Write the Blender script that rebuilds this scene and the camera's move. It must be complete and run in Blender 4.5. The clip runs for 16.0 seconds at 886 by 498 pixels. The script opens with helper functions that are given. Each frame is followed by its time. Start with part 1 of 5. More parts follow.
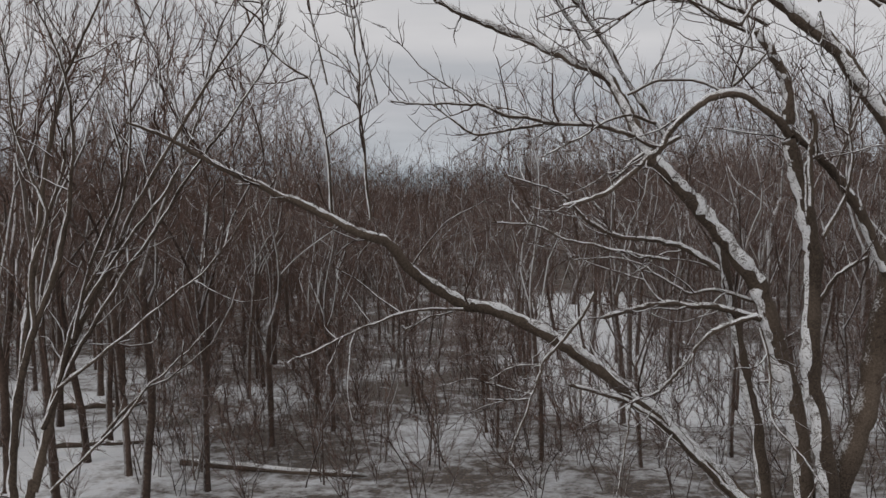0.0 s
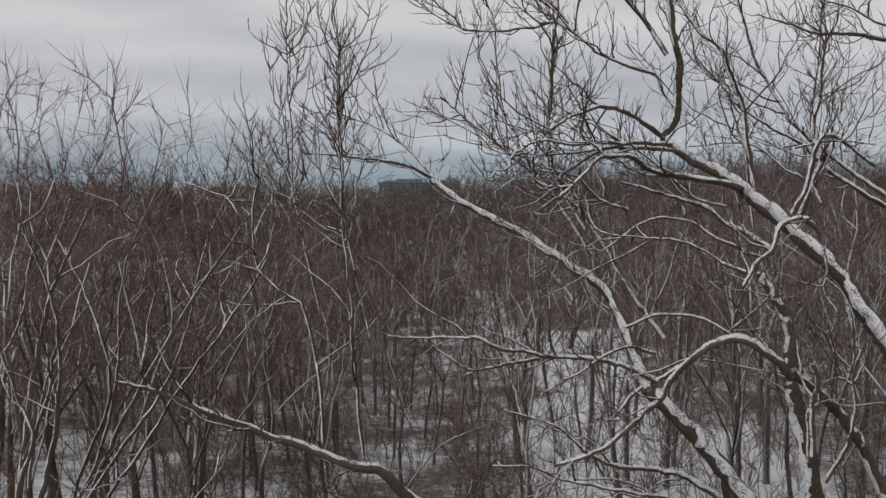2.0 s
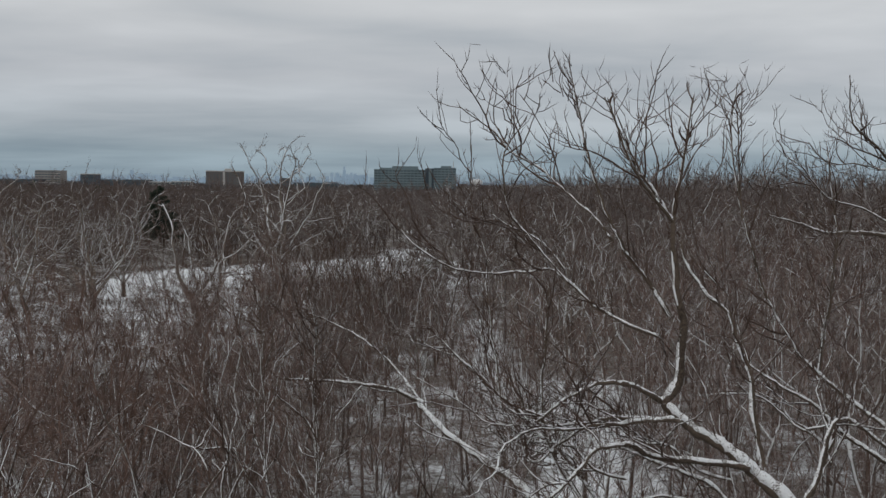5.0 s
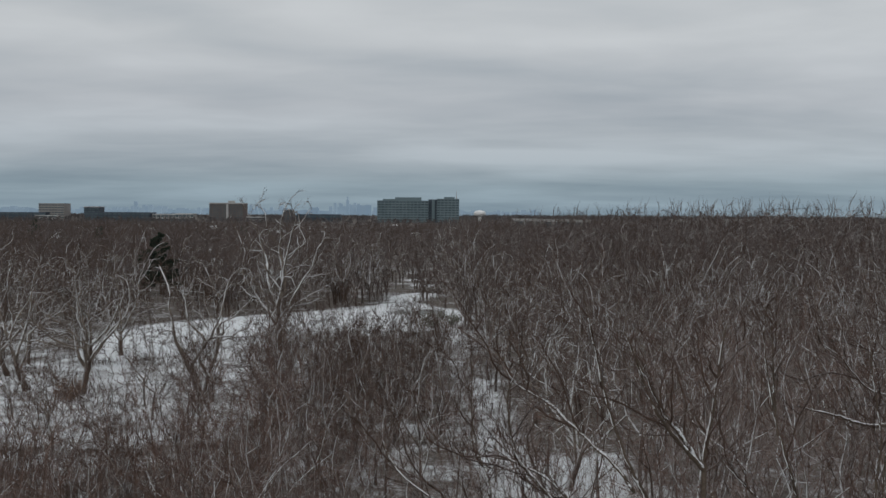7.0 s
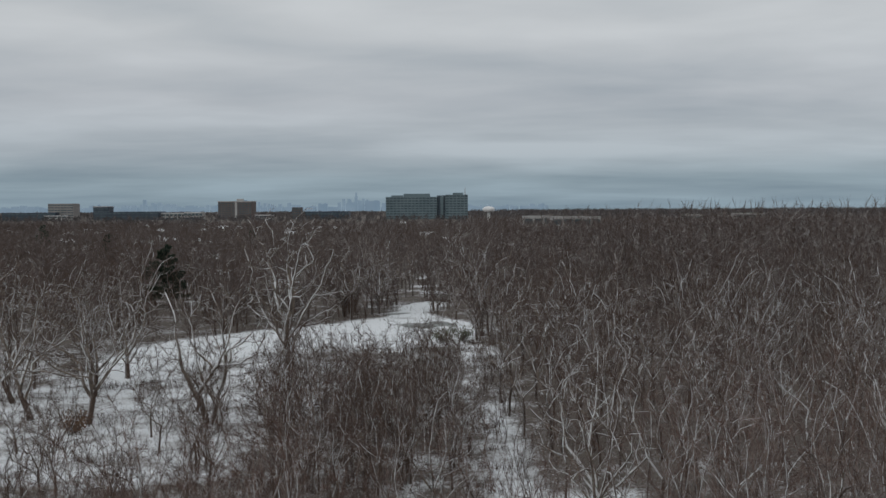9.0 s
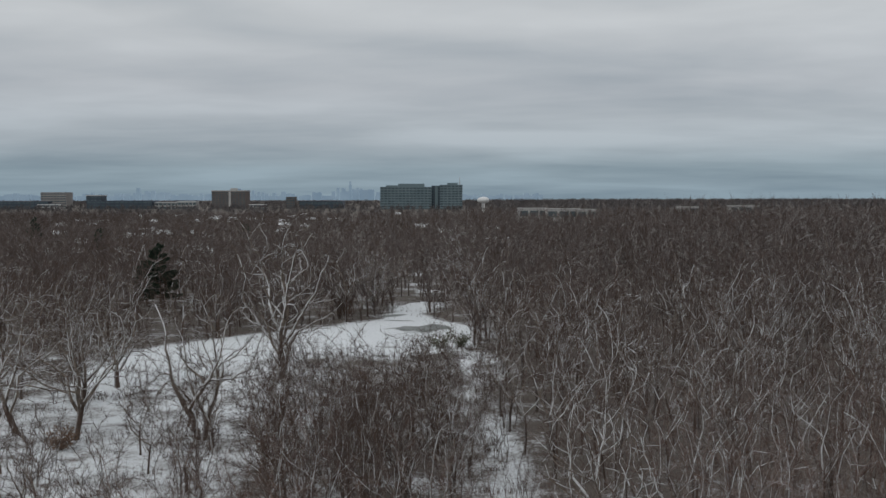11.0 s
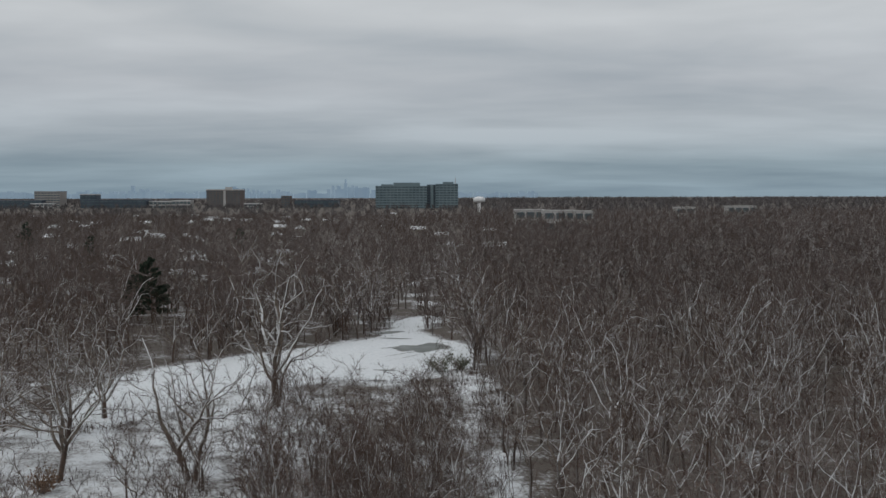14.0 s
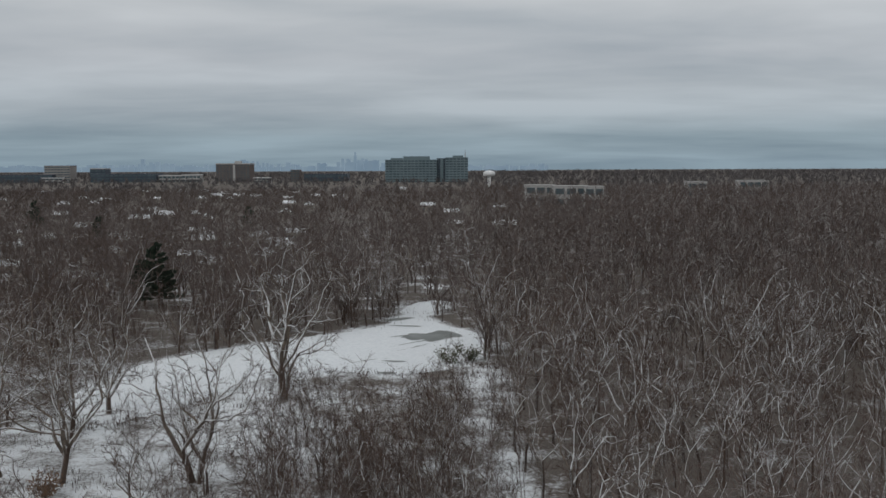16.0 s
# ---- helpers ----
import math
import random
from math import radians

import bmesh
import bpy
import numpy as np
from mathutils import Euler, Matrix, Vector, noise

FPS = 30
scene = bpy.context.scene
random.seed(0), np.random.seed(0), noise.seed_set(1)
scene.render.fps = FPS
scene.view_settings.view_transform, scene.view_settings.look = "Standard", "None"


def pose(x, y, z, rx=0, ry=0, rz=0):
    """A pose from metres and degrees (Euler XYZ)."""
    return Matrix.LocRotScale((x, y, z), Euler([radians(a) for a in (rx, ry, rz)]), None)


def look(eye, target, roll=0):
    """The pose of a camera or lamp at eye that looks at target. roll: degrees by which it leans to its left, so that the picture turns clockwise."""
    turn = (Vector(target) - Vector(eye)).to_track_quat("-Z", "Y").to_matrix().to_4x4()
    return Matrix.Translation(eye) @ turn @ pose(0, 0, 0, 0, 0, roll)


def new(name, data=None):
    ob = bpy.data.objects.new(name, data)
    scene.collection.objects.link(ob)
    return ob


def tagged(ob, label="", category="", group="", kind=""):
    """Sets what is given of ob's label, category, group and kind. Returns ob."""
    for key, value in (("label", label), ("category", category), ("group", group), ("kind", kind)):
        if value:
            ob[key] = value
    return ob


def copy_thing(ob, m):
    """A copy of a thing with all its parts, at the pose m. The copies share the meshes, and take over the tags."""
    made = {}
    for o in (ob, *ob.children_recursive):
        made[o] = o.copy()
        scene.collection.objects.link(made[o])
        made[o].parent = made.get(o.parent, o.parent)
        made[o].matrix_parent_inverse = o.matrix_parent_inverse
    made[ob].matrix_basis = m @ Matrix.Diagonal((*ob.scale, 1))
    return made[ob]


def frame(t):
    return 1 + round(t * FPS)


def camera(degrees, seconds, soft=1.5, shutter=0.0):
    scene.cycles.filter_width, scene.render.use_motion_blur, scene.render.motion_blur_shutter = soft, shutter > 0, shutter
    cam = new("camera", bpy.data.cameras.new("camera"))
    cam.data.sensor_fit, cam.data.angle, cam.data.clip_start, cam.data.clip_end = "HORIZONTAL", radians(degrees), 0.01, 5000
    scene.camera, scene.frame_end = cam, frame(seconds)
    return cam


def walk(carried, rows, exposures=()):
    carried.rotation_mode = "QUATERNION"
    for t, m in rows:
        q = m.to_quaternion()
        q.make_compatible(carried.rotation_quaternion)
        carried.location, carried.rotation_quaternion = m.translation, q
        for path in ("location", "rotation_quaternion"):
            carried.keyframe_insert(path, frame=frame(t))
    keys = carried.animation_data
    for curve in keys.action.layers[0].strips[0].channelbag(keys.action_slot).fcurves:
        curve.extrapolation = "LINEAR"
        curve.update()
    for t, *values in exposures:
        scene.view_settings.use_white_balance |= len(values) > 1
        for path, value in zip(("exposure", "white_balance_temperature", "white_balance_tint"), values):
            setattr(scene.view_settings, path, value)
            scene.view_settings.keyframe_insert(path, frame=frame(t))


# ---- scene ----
# ---- camera ----
cam = camera(46.0, 16.0, soft=1.5)
PATH = [
    (0.0, -0.10, -3.99, 6.09, -1.83, 0.40, 0.11),
    (0.5, -0.03, -4.00, 7.22, -1.98, 0.49, 0.35),
    (1.0, 0.04, -3.85, 8.29, -1.97, 0.61, 0.48),
    (1.5, 0.06, -3.66, 9.32, -2.22, 0.38, 0.41),
    (2.0, -0.03, -3.45, 10.31, -2.77, 0.19, -0.01),
    (2.5, -0.09, -3.29, 11.14, -3.03, -0.07, -0.29),
    (3.0, -0.02, -3.11, 11.95, -3.30, -0.22, -0.18),
    (3.5, 0.01, -2.87, 12.61, -3.37, -0.60, -0.20),
    (4.0, -0.03, -2.67, 13.36, -3.72, -0.59, -0.30),
    (4.2, -0.00, -2.55, 13.69, -3.87, -0.58, -0.18),
    (6.3, 0.23, -0.46, 17.18, -2.65, -0.88, -0.44),
    (6.5, 0.26, -0.21, 17.49, -2.51, -0.74, -0.30),
    (7.0, 0.19, 0.45, 18.17, -2.02, -0.36, -0.08),
    (7.5, 0.12, 1.07, 18.83, -1.80, 0.08, 0.14),
    (8.0, 0.05, 1.70, 19.50, -1.96, 0.40, 0.34),
    (8.5, -0.00, 2.31, 20.20, -2.16, 0.42, 0.40),
    (9.0, 0.01, 2.85, 20.88, -2.34, 0.31, 0.39),
    (9.5, -0.01, 3.47, 21.50, -2.47, 0.15, 0.32),
    (12.0, -0.80, 7.80, 23.70, -3.46, 0.08, -0.05),
    (12.5, -0.86, 8.53, 24.19, -3.67, -0.00, -0.09),
    (13.0, -0.93, 9.25, 24.68, -3.61, 0.02, -0.16),
    (13.5, -0.94, 9.98, 25.20, -3.30, 0.04, -0.21),
    (14.0, -1.01, 10.64, 25.73, -3.11, 0.11, -0.19),
    (14.5, -1.03, 11.30, 26.25, -3.12, 0.17, -0.07),
    (15.0, -0.98, 11.98, 26.75, -3.45, 0.19, 0.14),
    (15.5, -0.96, 12.70, 27.25, -3.98, 0.22, 0.29),
    (16.0, -0.98, 13.45, 27.78, -4.62, 0.21, 0.35),
]
walk(cam, [(t, pose(x, y, z, 90 + pitch, roll, yaw)) for t, x, y, z, pitch, roll, yaw in PATH],
     exposures=[(0.0, 0.08, 6800, 15), (2.0, 0.12, 6750, 14), (4.2, 0.12, 6650, 12), (6.5, 0.0, 6500, 10), (16.0, 0.0, 6500, 10)])

# ---- sky and light ----
TAU = math.tau


def link(tree, a, b):
    tree.links.new(a, b)


def math_node(tree, op, a, b=None, clamp=False):
    n = tree.nodes.new("ShaderNodeMath")
    n.operation, n.use_clamp = op, clamp
    for i, v in enumerate((a, b)):
        if v is None:
            continue
        if isinstance(v, (int, float)):
            n.inputs[i].default_value = v
        else:
            link(tree, v, n.inputs[i])
    return n.outputs[0]


def ramp_node(tree, fac, stops):
    n = tree.nodes.new("ShaderNodeValToRGB")
    e = n.color_ramp.elements
    while len(e) < len(stops):
        e.new(0.5)
    for k, (p, c) in enumerate(stops):
        e[k].position = p
        e[k].color = (*c, 1) if len(c) == 3 else c
    link(tree, fac, n.inputs[0])
    return n.outputs[0]


def mix_node(tree, fac, a, b, blend="MIX"):
    n = tree.nodes.new("ShaderNodeMix")
    n.data_type, n.blend_type = "RGBA", blend
    for sock, v in ((n.inputs[0], fac), (n.inputs[6], a), (n.inputs[7], b)):
        if isinstance(v, (int, float)):
            sock.default_value = v
        elif isinstance(v, tuple):
            sock.default_value = (*v, 1)
        else:
            link(tree, v, sock)
    return n.outputs[2]


def noise_node(tree, vec, scale, detail=4.0, rough=0.55, distort=0.0):
    n = tree.nodes.new("ShaderNodeTexNoise")
    n.inputs["Scale"].default_value = scale
    n.inputs["Detail"].default_value = detail
    n.inputs["Roughness"].default_value = rough
    n.inputs["Distortion"].default_value = distort
    if vec is not None:
        link(tree, vec, n.inputs["Vector"])
    return n.outputs["Fac"]


world = bpy.data.worlds.new("overcast_sky")
world.use_nodes = True
scene.world = world
wt = world.node_tree
wt.nodes.clear()
w_out = wt.nodes.new("ShaderNodeOutputWorld")
w_bg = wt.nodes.new("ShaderNodeBackground")
w_sky = wt.nodes.new("ShaderNodeTexSky")
w_sky.sky_type = "NISHITA"
w_sky.sun_disc = False
w_sky.sun_elevation = radians(32)
w_sky.sun_rotation = radians(-140)
w_co = wt.nodes.new("ShaderNodeTexCoord").outputs["Generated"]
w_sep = wt.nodes.new("ShaderNodeSeparateXYZ")
link(wt, w_co, w_sep.inputs[0])
up = math_node(wt, "MAXIMUM", w_sep.outputs[2], 0.0)
flat = math_node(wt, "DIVIDE", 1.0, math_node(wt, "ADD", up, 0.09))
w_com = wt.nodes.new("ShaderNodeCombineXYZ")
link(wt, math_node(wt, "MULTIPLY", math_node(wt, "MULTIPLY", w_sep.outputs[0], flat), 0.75), w_com.inputs[0])
link(wt, math_node(wt, "MULTIPLY", w_sep.outputs[1], flat), w_com.inputs[1])
w_com.inputs[2].default_value = 3.7
clouds = noise_node(wt, w_com.outputs[0], 0.62, 4.0, 0.46, 0.35)
streaks = noise_node(wt, w_com.outputs[0], 1.7, 5.0, 0.5, 0.25)
base = ramp_node(wt, math_node(wt, "MULTIPLY", up, 4.0, True), [
    (0.0, (0.235, 0.315, 0.375)), (0.10, (0.255, 0.33, 0.385)), (0.20, (0.36, 0.41, 0.455)), (0.40, (0.44, 0.47, 0.505)),
    (0.66, (0.52, 0.545, 0.565)), (1.0, (0.56, 0.585, 0.60))])
cl = math_node(wt, "ADD", math_node(wt, "MULTIPLY", clouds, 0.70), math_node(wt, "MULTIPLY", streaks, 0.30))
amount = ramp_node(wt, cl, [(0.34, (0.77, 0.80, 0.825)), (0.50, (0.985, 0.985, 0.985)), (0.66, (1.18, 1.17, 1.16))])
cloud_col = mix_node(wt, 1.0, base, amount, "MULTIPLY")
sky_part = mix_node(wt, 1.0, w_sky.outputs[0], (0.1, 0.1, 0.1), "MULTIPLY")
link(wt, mix_node(wt, 0.04, cloud_col, sky_part), w_bg.inputs[0])
w_bg.inputs[1].default_value = 1.0
link(wt, w_bg.outputs[0], w_out.inputs[0])

sun = new("sun", bpy.data.lights.new("sun", "SUN"))
sun.data.energy = 0.5
sun.data.angle = radians(35)
sun.data.color = (1.0, 0.97, 0.93)
sun.matrix_world = look((-30, -25, 40), (0, 10, 0))

# ---- materials ----


def material(name):
    m = bpy.data.materials.new(name)
    m.use_nodes = True
    t = m.node_tree
    return m, t, t.nodes["Principled BSDF"]


def bump(tree, bsdf, height, strength, dist):
    n = tree.nodes.new("ShaderNodeBump")
    n.inputs["Strength"].default_value = strength
    n.inputs["Distance"].default_value = dist
    link(tree, height, n.inputs["Height"])
    link(tree, n.outputs[0], bsdf.inputs["Normal"])


def world_pos(tree):
    return tree.nodes.new("ShaderNodeNewGeometry").outputs["Position"]


def bark_material(name, dark, light, snow_from, snow_to, grain, reach=0.9):
    """Bark with dry snow that lies on what faces up and into the wind."""
    m, t, b = material(name)
    geo = t.nodes.new("ShaderNodeNewGeometry")
    obj = t.nodes.new("ShaderNodeObjectInfo")
    pos = geo.outputs["Position"]
    fine = noise_node(t, pos, grain, 5.0, 0.65, 0.6)
    broad = noise_node(t, pos, 0.9, 3.0)
    mixed = math_node(t, "ADD", math_node(t, "MULTIPLY", fine, 0.6), math_node(t, "MULTIPLY", broad, 0.4))
    bark = ramp_node(t, mixed, [(0.36, dark), (0.64, light)])
    tone = t.nodes.new("ShaderNodeHueSaturation")
    tone.inputs["Saturation"].default_value = 1.0
    vary = math_node(t, "ADD", math_node(t, "MULTIPLY", geo.outputs["Random Per Island"], 0.45),
                     math_node(t, "MULTIPLY", obj.outputs["Random"], 0.3))
    link(t, math_node(t, "ADD", vary, 0.65), tone.inputs["Value"])
    link(t, bark, tone.inputs["Color"])
    dot = t.nodes.new("ShaderNodeVectorMath")
    dot.operation = "DOT_PRODUCT"
    link(t, geo.outputs["Normal"], dot.inputs[0])
    dot.inputs[1].default_value = (-0.58, -0.26, 0.77)
    lie = math_node(t, "ADD", dot.outputs["Value"], math_node(t, "MULTIPLY", math_node(t, "SUBTRACT", fine, 0.5), 0.9))
    mr = t.nodes.new("ShaderNodeMapRange")
    mr.inputs["From Min"].default_value = snow_from
    mr.inputs["From Max"].default_value = snow_to
    mr.inputs["To Max"].default_value = reach
    link(t, lie, mr.inputs["Value"])
    link(t, mix_node(t, mr.outputs[0], tone.outputs[0], (0.78, 0.80, 0.82)), b.inputs["Base Color"])
    b.inputs["Roughness"].default_value = 0.92
    b.inputs["Specular IOR Level"].default_value = 0.15
    bump(t, b, fine, 0.5, 0.02)
    return m


BARK_NEAR = bark_material("bark_with_snow", (0.036, 0.027, 0.021), (0.150, 0.117, 0.092), 0.80, 1.0, 28.0)
BARK_GREY = bark_material("grey_bark", (0.060, 0.046, 0.038), (0.22, 0.178, 0.148), 0.22, 0.70, 14.0, 0.75)
BARK_DARK = bark_material("dark_bark", (0.043, 0.031, 0.026), (0.125, 0.090, 0.073), 0.45, 0.85, 14.0, 0.6)
SNOWY_LIMB = bark_material("snow_dusted_limb_bark", (0.065, 0.050, 0.042), (0.24, 0.195, 0.165), 0.05, 0.55, 14.0, 0.85)
TWIG = bark_material("twig_bark", (0.042, 0.028, 0.022), (0.124, 0.084, 0.067), 0.55, 1.1, 6.0, 0.35)
TWIG_RED = bark_material("red_brown_twig_bark", (0.062, 0.039, 0.032), (0.198, 0.129, 0.103), 0.5, 1.05, 6.0, 0.35)
PALE_LIMB = bark_material("pale_limb_bark", (0.070, 0.055, 0.046), (0.28, 0.23, 0.195), 0.22, 0.58, 9.0, 0.85)
OAK_LIMB = bark_material("oak_limb_bark", (0.060, 0.047, 0.039), (0.26, 0.212, 0.176), 0.20, 0.56, 9.0, 0.82)
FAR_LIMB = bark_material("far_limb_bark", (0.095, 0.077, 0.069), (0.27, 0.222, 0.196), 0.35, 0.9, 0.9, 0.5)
# Greyed twig colours carry painted haze: slight in the far woods, stronger beyond.
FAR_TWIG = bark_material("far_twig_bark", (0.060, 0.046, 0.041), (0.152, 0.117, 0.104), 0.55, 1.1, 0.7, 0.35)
HAZED_TWIG = bark_material("hazed_twig_bark", (0.044, 0.040, 0.041), (0.105, 0.094, 0.093), 0.7, 1.2, 0.3, 0.25)


def snow_material(name, litter, low, high, scale, spread=False, bright=0.0):
    m, t, b = material(name)
    pos = world_pos(t)
    broad = noise_node(t, pos, scale, 5.0, 0.62, 0.4)
    fine = noise_node(t, pos, 2.6, 6.0, 0.7)
    grain = noise_node(t, pos, 14.0, 3.0)
    snow = ramp_node(t, fine, [(0.3, (0.66 + 0.16 * bright, 0.69 + 0.15 * bright, 0.72 + 0.14 * bright)), (0.6, (0.82 + 0.09 * bright, 0.84 + 0.08 * bright, 0.86 + 0.07 * bright))])
    soil = ramp_node(t, grain, [(0.35, (0.045, 0.035, 0.029)), (0.65, (0.145, 0.112, 0.088))])
    mask = math_node(t, "ADD", math_node(t, "MULTIPLY", broad, 0.55), math_node(t, "MULTIPLY", fine, 0.45))
    if spread:
        at = t.nodes.new("ShaderNodeAttribute")
        at.attribute_name = "litter"
        mask = math_node(t, "ADD", mask, math_node(t, "MULTIPLY", math_node(t, "SUBTRACT", at.outputs["Fac"], 0.5), 0.36))
    cover = ramp_node(t, mask, [(low, (0, 0, 0)), (high, (litter, litter, litter))])
    link(t, mix_node(t, cover, snow, soil), b.inputs["Base Color"])
    b.inputs["Roughness"].default_value = 0.9
    b.inputs["Specular IOR Level"].default_value = 0.2
    bump(t, b, fine, 0.6, 0.12)
    return m


SNOW_WOODS = snow_material("woodland_snow", 0.95, 0.45, 0.60, 0.22, True)
SNOW_CLEAN = snow_material("pond_snow", 0.5, 0.66, 0.80, 0.05)
SNOW_HEAP, st, sb = material("branch_snow")
s_pos = world_pos(st)
s_speck = noise_node(st, s_pos, 34.0, 4.0, 0.7)
s_patch = noise_node(st, s_pos, 5.0, 3.0)
s_mask = math_node(st, "ADD", math_node(st, "MULTIPLY", s_speck, 0.6), math_node(st, "MULTIPLY", s_patch, 0.4))
s_snow = ramp_node(st, s_patch, [(0.3, (0.80, 0.82, 0.84)), (0.65, (0.91, 0.92, 0.93))])
link(st, mix_node(st, ramp_node(st, s_mask, [(0.505, (0, 0, 0)), (0.575, (0.85, 0.85, 0.85))]), s_snow, (0.085, 0.065, 0.050)), sb.inputs["Base Color"])
sb.inputs["Roughness"].default_value = 0.9
sb.inputs["Specular IOR Level"].default_value = 0.2
bump(st, sb, s_speck, 0.7, 0.015)


def plain(name, a, b_col, scale, rough=0.8, metal=0.0, spec=0.3):
    m, t, b = material(name)
    link(t, ramp_node(t, noise_node(t, world_pos(t), scale, 4.0), [(0.3, a), (0.7, b_col)]), b.inputs["Base Color"])
    b.inputs["Roughness"].default_value = rough
    b.inputs["Metallic"].default_value = metal
    b.inputs["Specular IOR Level"].default_value = spec
    return m


ICE = plain("grey_ice", (0.13, 0.14, 0.135), (0.25, 0.265, 0.255), 0.4, 0.45)
NEEDLES = plain("pine_needles", (0.012, 0.022, 0.014), (0.035, 0.055, 0.035), 0.8, 0.8)
EVERGREEN = plain("shrub_leaves", (0.075, 0.082, 0.055), (0.15, 0.152, 0.105), 1.5, 0.7)
DEAD_LEAF = plain("dead_leaves", (0.12, 0.07, 0.045), (0.22, 0.14, 0.09), 3.0, 0.8)
# Office and brick colours are greyed a little, a painted touch of haze.
PANEL = plain("grey_green_panel", (0.135, 0.185, 0.205), (0.17, 0.225, 0.245), 0.05, 0.6)
GLASS = plain("dark_window_glass", (0.07, 0.10, 0.115), (0.11, 0.145, 0.16), 0.1, 0.15, 0.0, 0.6)
BRICK = plain("brown_brick", (0.125, 0.10, 0.095), (0.165, 0.135, 0.125), 0.08, 0.9)
CONCRETE = plain("pale_concrete", (0.36, 0.355, 0.345), (0.46, 0.455, 0.445), 0.1, 0.85)
TAN = plain("tan_stone", (0.25, 0.235, 0.225), (0.31, 0.29, 0.28), 0.06, 0.85)
DARK_WALL = plain("dark_cladding", (0.035, 0.048, 0.070), (0.06, 0.078, 0.105), 0.05, 0.5)
WHITE = plain("white_paint", (0.68, 0.69, 0.70), (0.80, 0.80, 0.80), 0.2, 0.6)
SIDING = plain("house_siding", (0.22, 0.19, 0.17), (0.34, 0.31, 0.28), 0.15, 0.8)
# A blue-grey glow stands in for haze over the far city; nothing there shines.
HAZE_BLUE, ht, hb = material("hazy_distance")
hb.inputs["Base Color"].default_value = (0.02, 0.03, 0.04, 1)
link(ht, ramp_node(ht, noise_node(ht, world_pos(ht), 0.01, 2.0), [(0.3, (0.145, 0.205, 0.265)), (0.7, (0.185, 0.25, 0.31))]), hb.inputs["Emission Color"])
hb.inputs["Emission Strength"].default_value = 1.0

# ---- mesh helpers ----


def tri_mesh(name, verts, tris, mat, smooth=False):
    verts = np.ascontiguousarray(verts, dtype=np.float32)
    tris = np.ascontiguousarray(tris, dtype=np.int32)
    me = bpy.data.meshes.new(name)
    me.vertices.add(len(verts))
    me.vertices.foreach_set("co", verts.ravel())
    me.loops.add(tris.size)
    me.loops.foreach_set("vertex_index", tris.ravel())
    me.polygons.add(len(tris))
    me.polygons.foreach_set("loop_start", np.arange(0, tris.size, 3, dtype=np.int32))
    me.polygons.foreach_set("loop_total", np.full(len(tris), 3, dtype=np.int32))
    me.polygons.foreach_set("use_smooth", np.full(len(tris), smooth, dtype=bool))
    me.materials.append(mat)
    me.update(calc_edges=True)
    me.validate()
    return me


def smooth_chain(points, times):
    """Catmull-Rom through the points, each span cut into equal steps."""
    p = np.array(points, float)
    if len(p) < 3:
        return p
    q = np.vstack([2 * p[0] - p[1], p, 2 * p[-1] - p[-2]])
    out = []
    for i in range(1, len(q) - 2):
        for s in np.arange(times) / times:
            a, b, c, d = q[i - 1], q[i], q[i + 1], q[i + 2]
            out.append(0.5 * (2 * b + (c - a) * s + (2 * a - 5 * b + 4 * c - d) * s * s + (3 * b - a - 3 * c + d) * s ** 3))
    out.append(p[-1])
    return np.array(out)


def tube(points, radii, n):
    """A tapered tube as verts and triangles; a thin end closes in a point."""
    p = np.asarray(points, float)
    r = np.asarray(radii, float)
    tan = np.gradient(p, axis=0)
    tan /= np.linalg.norm(tan, axis=1)[:, None] + 1e-9
    ref = np.where(np.abs(tan[:, 2:3]) > 0.9, np.array([[1.0, 0, 0]]), np.array([[0, 0, 1.0]]))
    if np.abs(tan[:, 2]).max() > 0.9 and np.abs(tan[:, 2]).min() <= 0.9:
        ref = np.tile(np.array([[0.35, -0.93, 0.1]]), (len(p), 1))
    u = np.cross(ref, tan)
    u /= np.linalg.norm(u, axis=1)[:, None] + 1e-9
    v = np.cross(tan, u)
    a = np.arange(n) * TAU / n
    ring = p[:, None, :] + r[:, None, None] * (np.cos(a)[None, :, None] * u[:, None, :] + np.sin(a)[None, :, None] * v[:, None, :])
    k = len(p)
    verts = ring.reshape(-1, 3)
    i = np.arange(n)
    j = (i + 1) % n
    tris = []
    for s in range(k - 1):
        a0, b0 = s * n, (s + 1) * n
        if s == k - 2:
            verts = np.vstack([verts[:b0], p[-1][None]])
            tris.append(np.stack([a0 + i, a0 + j, np.full(n, b0)], 1))
        else:
            tris.append(np.stack([a0 + i, a0 + j, b0 + j], 1))
            tris.append(np.stack([a0 + i, b0 + j, b0 + i], 1))
    return verts, np.vstack(tris)


def join(pieces):
    verts, tris, n = [], [], 0
    for v, t in pieces:
        verts.append(v)
        tris.append(t + n)
        n += len(v)
    return np.vstack(verts), np.vstack(tris)


def part(name, me, parent, label=""):
    ob = new(name, me)
    ob.parent = parent
    if label:
        ob["label"] = label
    return ob


def box_arrays(cx, cy, cz, sx, sy, sz):
    """A box standing on cz."""
    v = np.array([(x, y, z) for x in (-0.5, 0.5) for y in (-0.5, 0.5) for z in (0, 1)], float) * (sx, sy, sz) + (cx, cy, cz)
    q = [(0, 1, 3, 2), (4, 6, 7, 5), (0, 4, 5, 1), (2, 3, 7, 6), (0, 2, 6, 4), (1, 5, 7, 3)]
    t = np.array([f for a, b, c, d in q for f in ((a, b, c), (a, c, d))])
    return v, t


